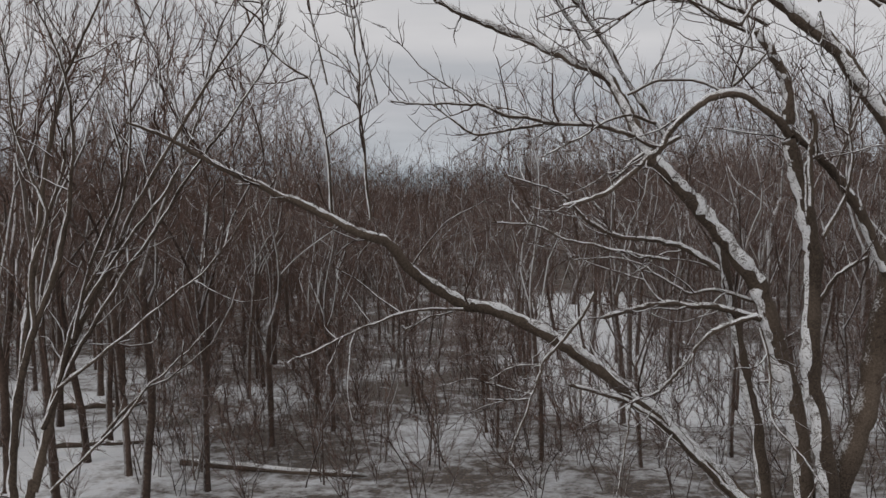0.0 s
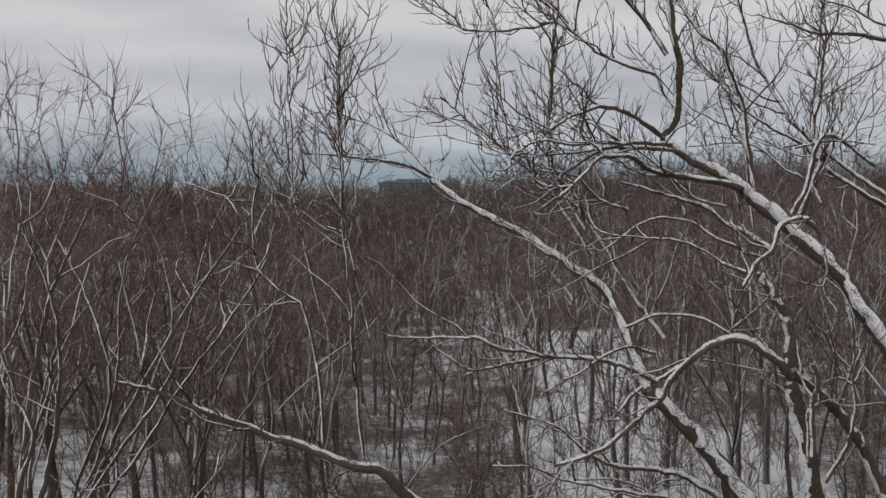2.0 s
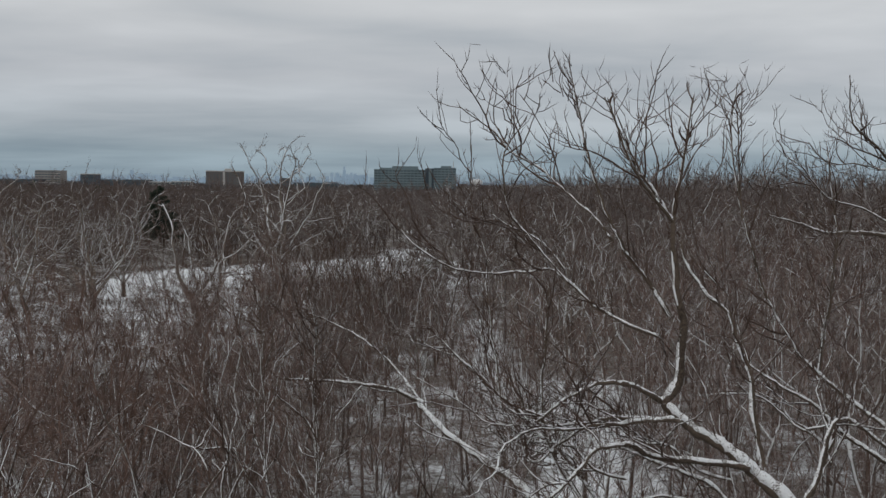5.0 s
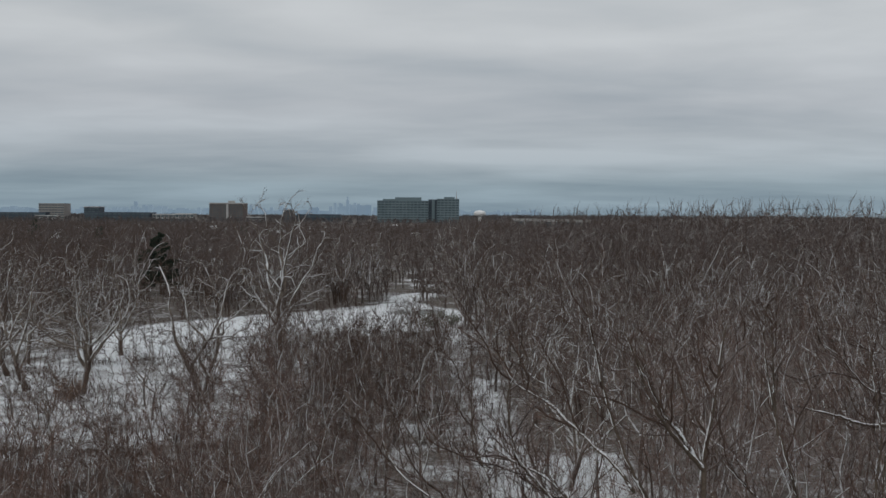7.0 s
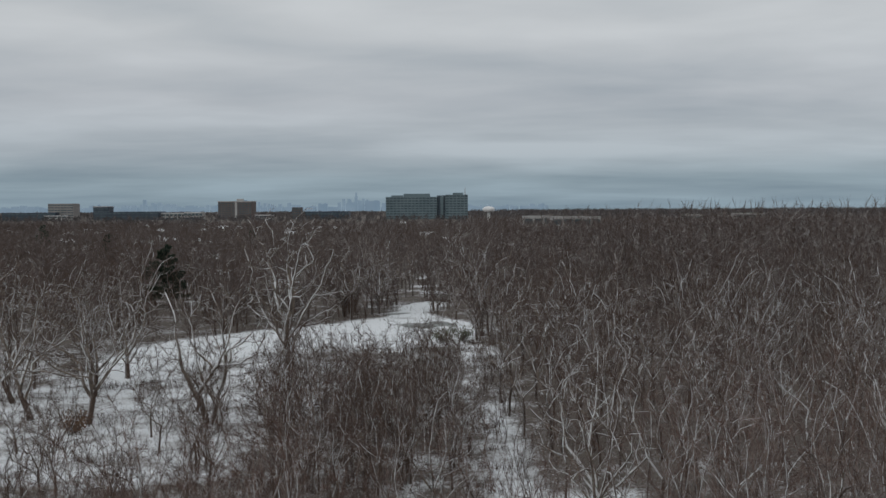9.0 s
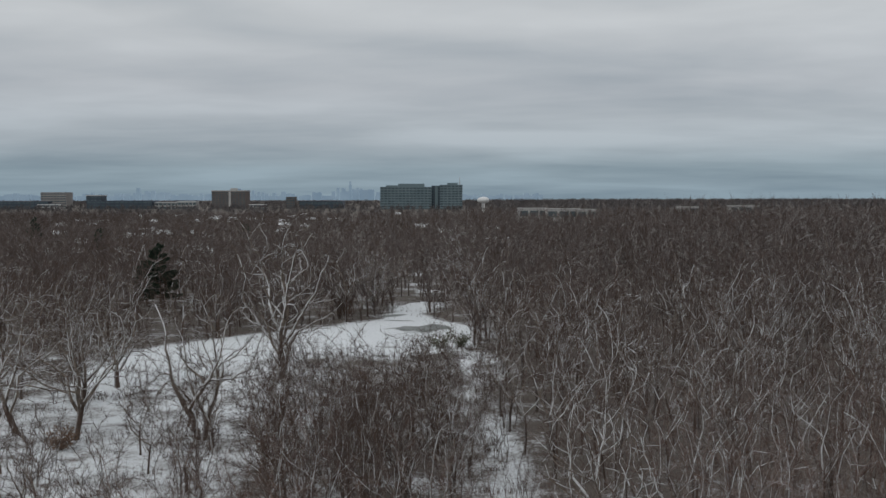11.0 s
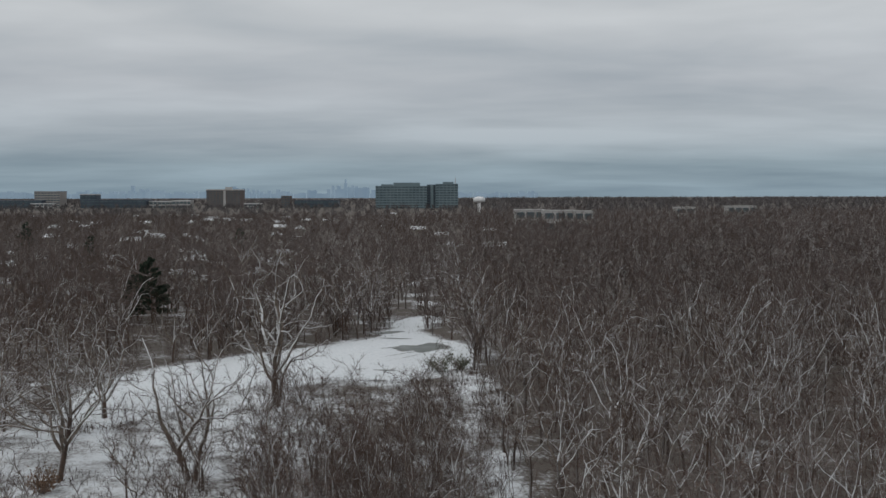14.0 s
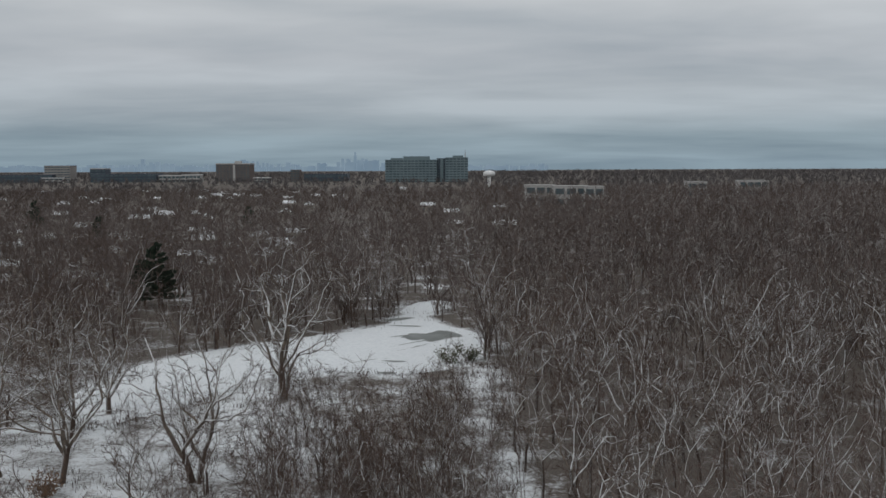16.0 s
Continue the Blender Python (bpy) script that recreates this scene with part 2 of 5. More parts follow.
def rot_to(d, theta, phi):
    """The way d turned by theta from itself, round itself by phi."""
    d = d / (np.linalg.norm(d) + 1e-9)
    ref = np.array([1.0, 0, 0]) if abs(d[2]) > 0.9 else np.array([0, 0, 1.0])
    u = np.cross(d, ref)
    u /= np.linalg.norm(u)
    v = np.cross(d, u)
    return math.cos(theta) * d + math.sin(theta) * (math.cos(phi) * u + math.sin(phi) * v)


def sprout(rng, p, d, length, steps, wander, lift):
    """A wandering line that bends upward."""
    pts = [np.array(p, float)]
    d = np.array(d, float)
    for _ in range(steps):
        d = d + rng.normal(0, wander, 3) + np.array([0, 0, lift])
        d /= np.linalg.norm(d)
        pts.append(pts[-1] + d * length / steps)
    return np.array(pts)


def along(pts, s):
    k = s * (len(pts) - 1)
    i = min(int(k), len(pts) - 2)
    return pts[i] + (pts[i + 1] - pts[i]) * (k - i), pts[i + 1] - pts[i]


def spikes(base, tip, radius):
    """Many thin three-sided twigs at once, each closing in a point."""
    base, tip = np.array(base, float), np.array(tip, float)
    d = tip - base
    u = np.cross(d, np.array([0.31, 0.2, 0.93]))
    u /= np.linalg.norm(u, axis=1)[:, None] + 1e-9
    w = np.cross(d, u)
    w /= np.linalg.norm(w, axis=1)[:, None] + 1e-9
    r = np.broadcast_to(np.asarray(radius, float), (len(d),))[:, None]
    v = np.stack([base + u * r, base - u * r * 0.5 + w * r * 0.87, base - u * r * 0.5 - w * r * 0.87, tip], 1).reshape(-1, 3)
    k = np.arange(len(d))[:, None] * 4
    t = np.concatenate([k + np.array([[0, 1, 3]]), k + np.array([[1, 2, 3]]), k + np.array([[2, 0, 3]])], 0)
    return v, t


def prisms(a, b, ra, rb, n):
    """Many tapered prisms at once, from points a to points b."""
    d = b - a
    size = np.linalg.norm(d, axis=1)[:, None] + 1e-9
    d = d / size
    u = np.cross(d, np.array([0.31, 0.2, 0.93]))
    u /= np.linalg.norm(u, axis=1)[:, None] + 1e-9
    w = np.cross(d, u)
    k = np.arange(n) * TAU / n
    way = np.cos(k)[None, :, None] * u[:, None, :] + np.sin(k)[None, :, None] * w[:, None, :]
    low = a[:, None, :] + way * ra[:, None, None]
    top = (b + d * rb[:, None] * 0.4)[:, None, :] + way * rb[:, None, None]
    v = np.concatenate([low, top], 1).reshape(-1, 3)
    i = np.arange(n)
    j = (i + 1) % n
    cell = np.vstack([np.stack([i, j, n + j], 1), np.stack([i, n + j, n + i], 1)])
    t = (np.arange(len(a))[:, None, None] * 2 * n + cell[None]).reshape(-1, 3)
    return v, t


def grown_tree(seed, height, radius, base, wide, points, step, twigs, twig_len, twig_r, stems=1, lean=0.05, crook=0.28, rise=0.16, outer=0.45, sides=3, second=0.0, cut=2.2, fan=6, arm=2, open_up=0.6, stout=1.0):
    """A bare tree whose branches grow towards points spread through its crown and thicken towards the trunk.
    base: where the crown begins; wide: its half width; both as shares of the height."""
    rng = np.random.default_rng(seed)
    mid = height * (base + (1 - base) * 0.38)
    way = rng.normal(0, 1, (points, 3))
    way /= np.linalg.norm(way, axis=1)[:, None]
    turn = np.arctan2(way[:, 1], way[:, 0])
    lobes = 1 + 0.20 * np.sin(2 * turn + rng.uniform(0, TAU)) + 0.16 * np.sin(5 * turn + way[:, 2] * 4 + rng.uniform(0, TAU))
    out = rng.random(points) ** outer * lobes * 0.95
    goal = way * out[:, None] * np.where(way[:, 2:] > 0, np.array([[wide * height, wide * height, height - mid]]), np.array([[wide * height, wide * height, mid - base * height]]))
    goal[:, 2] += mid
    nodes, above, ways, trunks = [], [], [], []
    for s in range(stems):
        foot = np.array([*(rng.normal(0, 0.25, 2) if stems > 1 else (0.0, 0.0)), -0.35])
        tilt = rng.normal(0, lean, 2) if stems == 1 else lean * np.array([math.cos(TAU * s / stems + 1), math.sin(TAU * s / stems + 1)]) * rng.uniform(0.6, 1.4)
        top = max(base * height * rng.uniform(0.9, 1.1), step)
        line = sprout(rng, foot, (tilt[0], tilt[1], 1.0), top + 0.35, max(3, int(top / step)), 0.05, 0.0)
        first = len(nodes)
        for k, p in enumerate(line):
            nodes.append(p)
            above.append(first + k - 1 if k else -1)
            ways.append((line[k] - line[k - 1]) if k else np.array([0, 0, 1.0]))
        trunks.append(range(first, len(nodes)))
    stem_count = len(nodes)
    N = np.array(nodes)
    W = np.array(ways) / (np.linalg.norm(np.array(ways), axis=1)[:, None] + 1e-9)
    P = list(above)
    live = np.ones(points, bool)
    wait = np.zeros(points)
    usable = np.zeros(len(N), bool)
    for r in trunks:
        usable[max(r.start + 1, r.stop - 1 - max(2, (r.stop - r.start) // 3)):r.stop] = True
    arms = max(2, fan // stems)
    for r in trunks:
        spin = rng.uniform(0, TAU)
        for k in range(arms):
            at = r.stop - 1 - int((1 - k / arms) * 0.45 * (r.stop - r.start))
            at = min(max(at, r.start + 1), r.stop - 1)
            spin += 2.4 + rng.normal(0, 0.3)
            aim = np.array([math.cos(spin) * wide * height, math.sin(spin) * wide * height, open_up * (height - N[at][2]) * rng.uniform(0.6, 1.4)])
            aim = aim / np.linalg.norm(aim) + rng.normal(0, 0.1, 3)
            back = at
            for _ in range(arm):
                aim = aim + rng.normal(0, crook * 0.6, 3) + np.array([0, 0, 0.09])
                aim /= np.linalg.norm(aim)
                N = np.vstack([N, N[back] + aim * step])
                W = np.vstack([W, aim])
                P.append(back)
                usable = np.append(usable, True)
                back = len(N) - 1
    for _ in range(34):
        if not live.any():
            break
        g = goal[live]
        d2 = ((g[:, None, :] - N[None, :, :]) ** 2).sum(2)
        d2[:, ~usable] = 1e9
        near = d2.argmin(1)
        to = g - N[near]
        to /= np.linalg.norm(to, axis=1)[:, None] + 1e-9
        acc = np.zeros_like(N)
        np.add.at(acc, near, to)
        grow = np.unique(near)
        d = acc[grow]
        d /= np.linalg.norm(d, axis=1)[:, None] + 1e-9
        d = d + 0.45 * W[grow] + rng.normal(0, crook, d.shape) + np.array([0, 0, rise])
        d /= np.linalg.norm(d, axis=1)[:, None]
        made = N[grow] + d * step * rng.uniform(0.75, 1.2, len(d))[:, None]
        P += list(grow)
        N = np.vstack([N, made])
        W = np.vstack([W, d])
        usable = np.append(usable, np.ones(len(made), bool))
        idx = np.flatnonzero(live)
        left = ((goal[idx][:, None, :] - made[None, :, :]) ** 2).sum(2).min(1)
        wait[idx] += left > d2.min(1)
        live[idx[(left < (step * 1.05) ** 2) | (wait[idx] > 2)]] = False
    P = np.array(P)
    kids = np.bincount(P[P >= 0], minlength=len(N))
    load = (kids == 0).astype(float)
    for i in range(len(N) - 1, 0, -1):
        if P[i] >= 0:
            load[P[i]] += load[i]
    tip = twig_r * 0.9
    power = math.log(max(radius / tip, 1.5)) / math.log(max(load.max(), 3))
    R = tip * np.maximum(load, 1) ** power
    R[stem_count:] = np.minimum(R[stem_count:] * stout, radius * 0.7)
    trunk = []
    for r in trunks:
        rr = np.array([R[i] for i in r])
        rr[0] *= 1.35
        trunk.append(tube(np.vstack([N[r.start:r.stop], N[r.stop - 1] + W[r.stop - 1] * step * 0.3]), np.append(rr, rr[-1] * 0.6), 7 if sides > 3 else 5))
    i = np.arange(stem_count, len(N))
    ra, rb = np.minimum(R[P[i]], R[i] * 1.3), R[i]
    thick = R[i] > twig_r * cut
    limbs, crown = [], []
    if thick.any():
        limbs.append(prisms(N[P[i][thick]], N[i[thick]], ra[thick], rb[thick], sides))
    last = ~thick & (kids[i] == 0)
    inner = ~thick & ~last
    if inner.any():
        crown.append(prisms(N[P[i][inner]], N[i[inner]], ra[inner], rb[inner], 3))
    crown.append(spikes(N[P[i][last]], N[i[last]] + W[i[last]] * step * 0.5, tip * 1.2))
    ends = i[load[i] <= 5]
    at = np.repeat(ends, twigs)
    dirs = W[at] + rng.normal(0, 0.50, (len(at), 3)) + np.array([0, 0, 0.25])
    dirs /= np.linalg.norm(dirs, axis=1)[:, None]
    start = N[at] - W[at] * step * rng.uniform(0, 1, len(at))[:, None]
    run = twig_len * rng.uniform(0.45, 1.2, len(at))[:, None]
    crown.append(spikes(start, start + dirs * run, twig_r))
    if second:
        pick = rng.random(len(at)) < second
        q = start[pick] + dirs[pick] * run[pick] * rng.uniform(0.25, 0.7, pick.sum())[:, None]
        d3 = dirs[pick] + rng.normal(0, 0.6, (pick.sum(), 3)) + np.array([0, 0, 0.2])
        d3 /= np.linalg.norm(d3, axis=1)[:, None]
        crown.append(spikes(q, q + d3 * run[pick] * 0.6, twig_r * 0.8))
    made = [join(trunk), join(limbs or [crown[0]]), join(crown)]
    fit = height / max(v[:, 2].max() for v, t in made)
    return [(v * (1, 1, fit), t) for v, t in made]


# ---- ground ----
POND = [(-45, 136), (-41, 150), (-32, 162), (-21.5, 171), (-11, 183), (-9, 204), (-4, 213), (-0.5, 208), (-5, 190), (3.5, 172),
        (4, 156), (-1, 146), (-8, 142), (-16, 144), (-24, 140), (-31, 128), (-38, 122), (-44, 126)]


MEADOW = [(-78, 88), (-30, 80), (-20, 84), (-15, 100), (-13, 118), (-17, 132), (-24, 143), (-34, 133), (-44, 122), (-52, 114), (-80, 108)]
TRAIL = [(3.4, 60), (5.0, 62), (5.2, 100), (4.9, 122), (4.0, 150), (1.9, 148), (3.0, 122), (3.2, 100)]
CREEK = [(-11, 203), (-6, 206), (-5, 216), (-9, 214)]
STRIPS = [[(-13, 232), (-1.5, 234), (-1.5, 242), (-13, 240)], [(-9.5, 252), (-2.5, 254), (-3, 264), (-9.5, 262)], [(-19, 282), (-6.5, 284), (-7, 296), (-19, 294)]]
GLADE = [(4.5, 44), (9.5, 44), (15, 79), (7, 79)]
GAP = [(3, 27), (14, 27), (15, 44), (5, 46)]
CLEAR = [(-13, 20), (-8.5, 20), (-11.5, 32), (-16, 40)]


def inside(x, y, poly):
    hit = False
    for (x0, y0), (x1, y1) in zip(poly, poly[1:] + poly[:1]):
        if (y0 > y) != (y1 > y) and x < (x1 - x0) * (y - y0) / (y1 - y0) + x0:
            hit = not hit
    return hit


def gz(x, y):
    s = min(max((y - 112) / 34, 0), 1)
    rise = 1.7 * s * s * (3 - 2 * s)
    calm = min(max((y - 100) / 12, 0), 1) * min(max((230 - y) / 12, 0), 1) * min(max((14 - x) / 8, 0), 1)
    far = min(max((900 - y) / 400, 0), 1)
    return rise + (noise.noise((x * 0.045, y * 0.045, 0)) * 0.55 + noise.noise((x * 0.2, y * 0.2, 4)) * 0.12) * (1 - 0.85 * calm) * far - 0.25 * (1 - calm)


def litter(x, y):
    """How much the fallen leaves show: little in the open, much under trees."""
    if y > 205 and x < -0.03 * y and y < 900:
        return 0.78 + 0.16 * min(max((y - 400) / 300, 0), 1)
    if y > 420 or abs(x) > 140:
        return 0.95
    if not (-100 < x < 16 and 14 < y < 300):
        return 0.69 if y < 60 else 0.69 + 0.20 * min((y - 60) / 30, 1) * min(max((x - 4) / 6, 0), 1)
    near = [(x, y), (x - 2.2, y), (x + 2.2, y), (x, y - 2.2), (x, y + 2.2)]
    bare = sum(any(inside(a, b, q) for q in (POND, MEADOW, TRAIL, CREEK, CLEAR, GAP, *STRIPS)) for a, b in near) / 5
    wood = 0.69 if y < 60 else 0.69 + 0.20 * min((y - 60) / 30, 1) * min(max((x - 4) / 6, 0), 1)
    if inside(x, y, GLADE):
        wood = 0.28
    if y > 150 and x < 4:
        wood = 0.84
    return wood * (1 - bare) + (0.46 if inside(x, y, MEADOW) else 0.10) * bare


def spaced(lo, hi, step, out):
    mid = list(np.arange(lo, hi, step))
    left, right, d = [], [], step
    while (mid[-1] if not right else right[-1]) < out:
        d *= 1.35
        right.append((mid[-1] if not right else right[-1]) + d)
    d = step
    while (mid[0] if not left else left[-1]) > -out:
        d *= 1.35
        left.append((mid[0] if not left else left[-1]) - d)
    return np.array(left[::-1] + mid + right)


gx, gy = spaced(-110, 110, 2.5, 4900), spaced(-20, 320, 2.5, 4900)
gv = np.array([(x, y, gz(x, y)) for y in gy for x in gx])
nx = len(gx)
gi = (np.arange(len(gy) - 1)[:, None] * nx + np.arange(nx - 1)[None, :]).ravel()
gt = np.vstack([np.stack([gi, gi + 1, gi + nx + 1], 1), np.stack([gi, gi + nx + 1, gi + nx], 1)])
ground_mesh = tri_mesh("ground", gv, gt, SNOW_WOODS, True)
spread = ground_mesh.attributes.new("litter", "FLOAT", "POINT")
spread.data.foreach_set("value", np.array([litter(x, y) for y in gy for x in gx], dtype=np.float32))
ground = new("ground", ground_mesh)
tagged(ground, "snowy woodland floor with brown leaf litter showing through", "ground", kind="structure")


def sheet(name, poly, step, mat, lift):
    """A thin rounded sheet with an uneven rim, lying on the ground."""
    rng = np.random.default_rng(len(poly))
    rim = smooth_chain([(*p, 0) for p in poly + poly[:1]], 6)[:-1, :2]
    rim = rim + rng.normal(0, step * 0.12, rim.shape)
    bm = bmesh.new()
    top = [bm.verts.new((x, y, gz(x, y) + lift)) for x, y in rim]
    face = bm.faces.new(top)
    bmesh.ops.triangulate(bm, faces=[face])
    for _ in range(4):
        long_edges = [e for e in bm.edges if e.calc_length() > step * 2]
        if not long_edges:
            break
        bmesh.ops.subdivide_edges(bm, edges=long_edges, cuts=1)
        bmesh.ops.triangulate(bm, faces=bm.faces[:])
    for v in bm.verts:
        v.co.z = gz(v.co.x, v.co.y) + lift
    for f in bm.faces:
        if f.normal.z < 0:
            f.normal_flip()
    me = bpy.data.meshes.new(name)
    bm.to_mesh(me)
    bm.free()
    me.materials.append(mat)
    return new(name, me)


pond = sheet("frozen_pond", POND, 3.0, SNOW_CLEAN, 0.04)
tagged(pond, "frozen pond under smooth unbroken white snow", "pond", kind="structure")

ICE_SHAPES = [[(-8.2, 169.5), (-7.0, 173.4), (-4.6, 173.2), (-2.6, 176.2), (-0.4, 174.6), (1.0, 170.6), (-1.4, 168.6), (-3.8, 165.6), (-5.0, 167.6), (-6.6, 166.8)],
              [(-12, 186), (-9.5, 187), (-7, 190), (-9, 190.5), (-11.5, 188.5)]]
for ax, ay, bx, by, half in ((-14.6, 149.2, -10.8, 152.4, 0.35), (-10.3, 151.1, -7.1, 150.3, 0.6), (-10.5, 143.5, -8.0, 142.8, 0.7), (-10.6, 169.4, -6.9, 172.0, 0.5),
                             (-9.6, 161.5, -2.0, 169.8, 0.45), (-11.6, 181.6, -6.0, 180.4, 0.55), (-8.6, 157.9, -3.1, 165.3, 0.22)):
    ICE_SHAPES.append([(ax, ay), ((ax + bx) / 2 - half * 0.3, (ay + by) / 2 - half), (bx, by - half * 0.6), (bx + 0.3, by + half * 0.4), ((ax + bx) / 2, (ay + by) / 2 + half * 0.7)])
for k, poly in enumerate(ICE_SHAPES):
    tagged(sheet("ice_patch", poly, 1.4 if k == 0 else 0.7, ICE, 0.05 + 0.004 * k), "bare grey ice showing on the snowy pond", "ice", "ice patches")

# ---- near trees, limb by limb ----
tree_a = tagged(new("snowy_tree"), "leaning many-stemmed bare tree, limbs topped with fresh snow", "tree")
tree_a.location = (6.5, 14.6, -0.2)
tree_b = tagged(new("snowy_tree"), "clump of thin bare stems fanning up, snow along each stem", "tree")
tree_b.location = (-7.6, 15.1, -0.2)
A, B = tree_a, tree_b
limb_rng = np.random.default_rng(11)


def limb(tree, points, r0, r1):
    """One limb of a near tree, its snow, and the twigs that sprout from it."""
    root = tree
    snow, twig = [], []
    origin = np.array(root.location)
    p = smooth_chain(points, 9)
    k = np.linspace(0, 1, len(p))
    p[1:-1] += limb_rng.normal(0, min(r0, 0.05) * 0.09, (len(p) - 2, 3))
    bend = np.array([noise.noise_vector((q[0] * 1.9 + 7, q[1] * 1.9, q[2] * 1.9)) for q in p])
    kink = np.array([noise.noise_vector((q[0] * 5.5, q[1] * 5.5 + 9, q[2] * 5.5)) for q in p])
    p += (bend * 0.055 + kink * 0.022) * np.sin(np.pi * k)[:, None]
    lump = np.array([noise.noise((q[0] * 5, q[1] * 5, q[2] * 5 + 3)) for q in p])
    r = (r0 * (1 - k) + r1 * k) * (1 + limb_rng.normal(0, 0.05, len(p)) + 0.16 * lump)
    v, t = tube(np.vstack([p, p[-1] + (p[-1] - p[-2]) * 0.6]), np.append(r, r1 * 0.5), 9 if r0 > 0.06 else 6)
    body = part("limb", tri_mesh("limb", v - origin, t, BARK_NEAR, True), root)
    tan = np.gradient(p, axis=0)
    tan /= np.linalg.norm(tan, axis=1)[:, None]
    rise, wind = np.array([0, 0, 1.0]), np.array([-0.92, -0.38, 0])
    big = min(max((r0 - 0.05) / 0.12, 0), 1)
    lay = rise - tan * (tan @ rise)[:, None] + 0.75 * (wind - tan * (tan @ wind)[:, None])
    slope = np.linalg.norm(lay, axis=1)
    lay /= slope[:, None]
    level = np.sqrt(1 - tan[:, 2] ** 2)
    patch = np.array([noise.noise((q[0] * 1.7, q[1] * 1.7, q[2] * 2.3)) for q in p])
    # Snow thins on high limbs and shoots, imitating their backlit darkness.
    bare = 1 - 0.25 * np.clip((p[:, 2] - 11.2) / 2.2, 0, 1) * np.clip(1.5 - level * 1.2, 0, 1)
    crumb = np.array([noise.noise((q[0] * 9 + 4, q[1] * 9, q[2] * 9)) for q in p])
    keep = np.clip(level * 1.25, 0.80, 1.0) * (0.94 + 0.5 * patch + 0.22 * crumb) * limb_rng.uniform(0.8, 1.1, len(p))
    if r0 < 0.24:
        cap = r * np.clip(0.18 + 0.66 * keep, 0.2, 0.90) * (0.35 + 0.65 * bare)
        snow.append(tube(p + lay * (r * (0.48 + 0.06 * big) * (0.5 + 0.5 * bare))[:, None], cap, 8 if r0 > 0.04 else 6))
    length = np.linalg.norm(np.diff(p, axis=0), axis=1).sum()
    side = []
    high = min(max((p[:, 2].mean() - 8.0) / 4.0, 0), 1)
    dense = 0.55 if tree is B else 1.0
    if r0 > 0.014:
        for _ in range(int(length * (1.9 + 0.6 * high if r0 < 0.13 else 0.7) * dense)):
            q, d = along(p, limb_rng.uniform(0.15, 1.0))
            way = rot_to(d, limb_rng.uniform(0.5, 1.25), limb_rng.uniform(0, TAU)) + np.array([-0.1, 0, 0.15])
            short = limb_rng.random() < 0.3 - 0.15 * high
            sp = sprout(limb_rng, q, way, limb_rng.uniform(0.15, 0.4) if short else limb_rng.uniform(0.6, 2.3), 8, 0.22, 0.04 + 0.10 * high)
            thick = min(limb_rng.uniform(0.011, 0.024), max(r0 * 0.6, 0.009))
            sr = np.linspace(thick, 0.012 if short else 0.0055, len(sp))
            twig.append(tube(sp, sr, 5))
            cover = 1 - 0.4 * np.clip((sp[:, 2] - 10.8) / 2.0, 0, 1)
            snow.append(tube(sp + np.array([-0.15, -0.3, 0.75]) * (sr * cover)[:, None] * 0.62, sr * limb_rng.uniform(0.6, 0.95, len(sp)) * cover, 5))
            if not short:
                side.append(sp)
    for base, rate in [(p, (5.0 if r1 < 0.03 else 1.0) * dense)] + [(sp, 3.6 * dense) for sp in side]:
        run = np.linalg.norm(np.diff(base, axis=0), axis=1).sum()
        for _ in range(int(run * rate)):
            q, d = along(base, limb_rng.uniform(0.15, 1.0))
            way = rot_to(d, limb_rng.uniform(0.6, 1.3), limb_rng.uniform(0, TAU)) + np.array([0, 0, 0.15])
            tl = limb_rng.uniform(0.25, 0.95)
            tp = sprout(limb_rng, q, way, tl, 4, 0.16, 0.17)
            tr = limb_rng.uniform(0.006, 0.010)
            twig.append(tube(tp, np.linspace(tr, 0.0045, len(tp)), 4))
            for _ in range(int(tl * 3.5)):
                q2, d2 = along(tp, limb_rng.uniform(0.2, 1))
                w2 = rot_to(d2, limb_rng.uniform(0.5, 1.1), limb_rng.uniform(0, TAU)) + np.array([0, 0, 0.1])
                twig.append(tube(sprout(limb_rng, q2, w2, limb_rng.uniform(0.10, 0.35), 2, 0.1, 0.35), (0.006, 0.0045, 0.003), 3))
    twig = [q for q in twig if q[0][:, 2].max() < 17.4]
    snow = [q for q in snow if q[0][:, 2].max() < 17.4]
    if snow:
        v, t = join(snow)
        tagged(part("snow", tri_mesh("snow", v - origin, t, SNOW_HEAP, True), body, "fresh snow lying on top"), kind="stuff")
    if twig:
        v, t = join(twig)
        tagged(part("spray", tri_mesh("spray", v - origin, t, TWIG, True), body, "thin bare twigs"), kind="stuff")


# stems from the ground up
limb(A, [(6.9, 14.5, -0.3), (6.75, 14.3, 0.4), (6.80, 14.2, 1.1)], 0.30, 0.24)
limb(A, [(6.5, 14.5, -0.3), (6.6, 14.0, 0.5), (6.68, 13.8, 1.1)], 0.18, 0.15)
limb(A, [(6.4, 14.7, -0.3), (6.3, 14.5, 0.4), (6.26, 14.4, 1.05)], 0.22, 0.19)
limb(A, [(6.2, 15.0, -0.3), (5.8, 15.4, 0.3), (5.30, 15.8, 0.9)], 0.17, 0.14)
limb(A, [(6.2, 14.8, -0.3), (5.9, 15.0, 0.3), (5.66, 15.0, 1.0)], 0.16, 0.13)
limb(B, [(-7.6, 15.1, -0.3), (-7.8, 15.0, 0.6), (-7.7, 15.0, 1.3)], 0.12, 0.085)
limb(B, [(-7.7, 15.1, -0.3), (-8.0, 15.0, 0.6), (-8.1, 15.0, 1.3)], 0.11, 0.08)
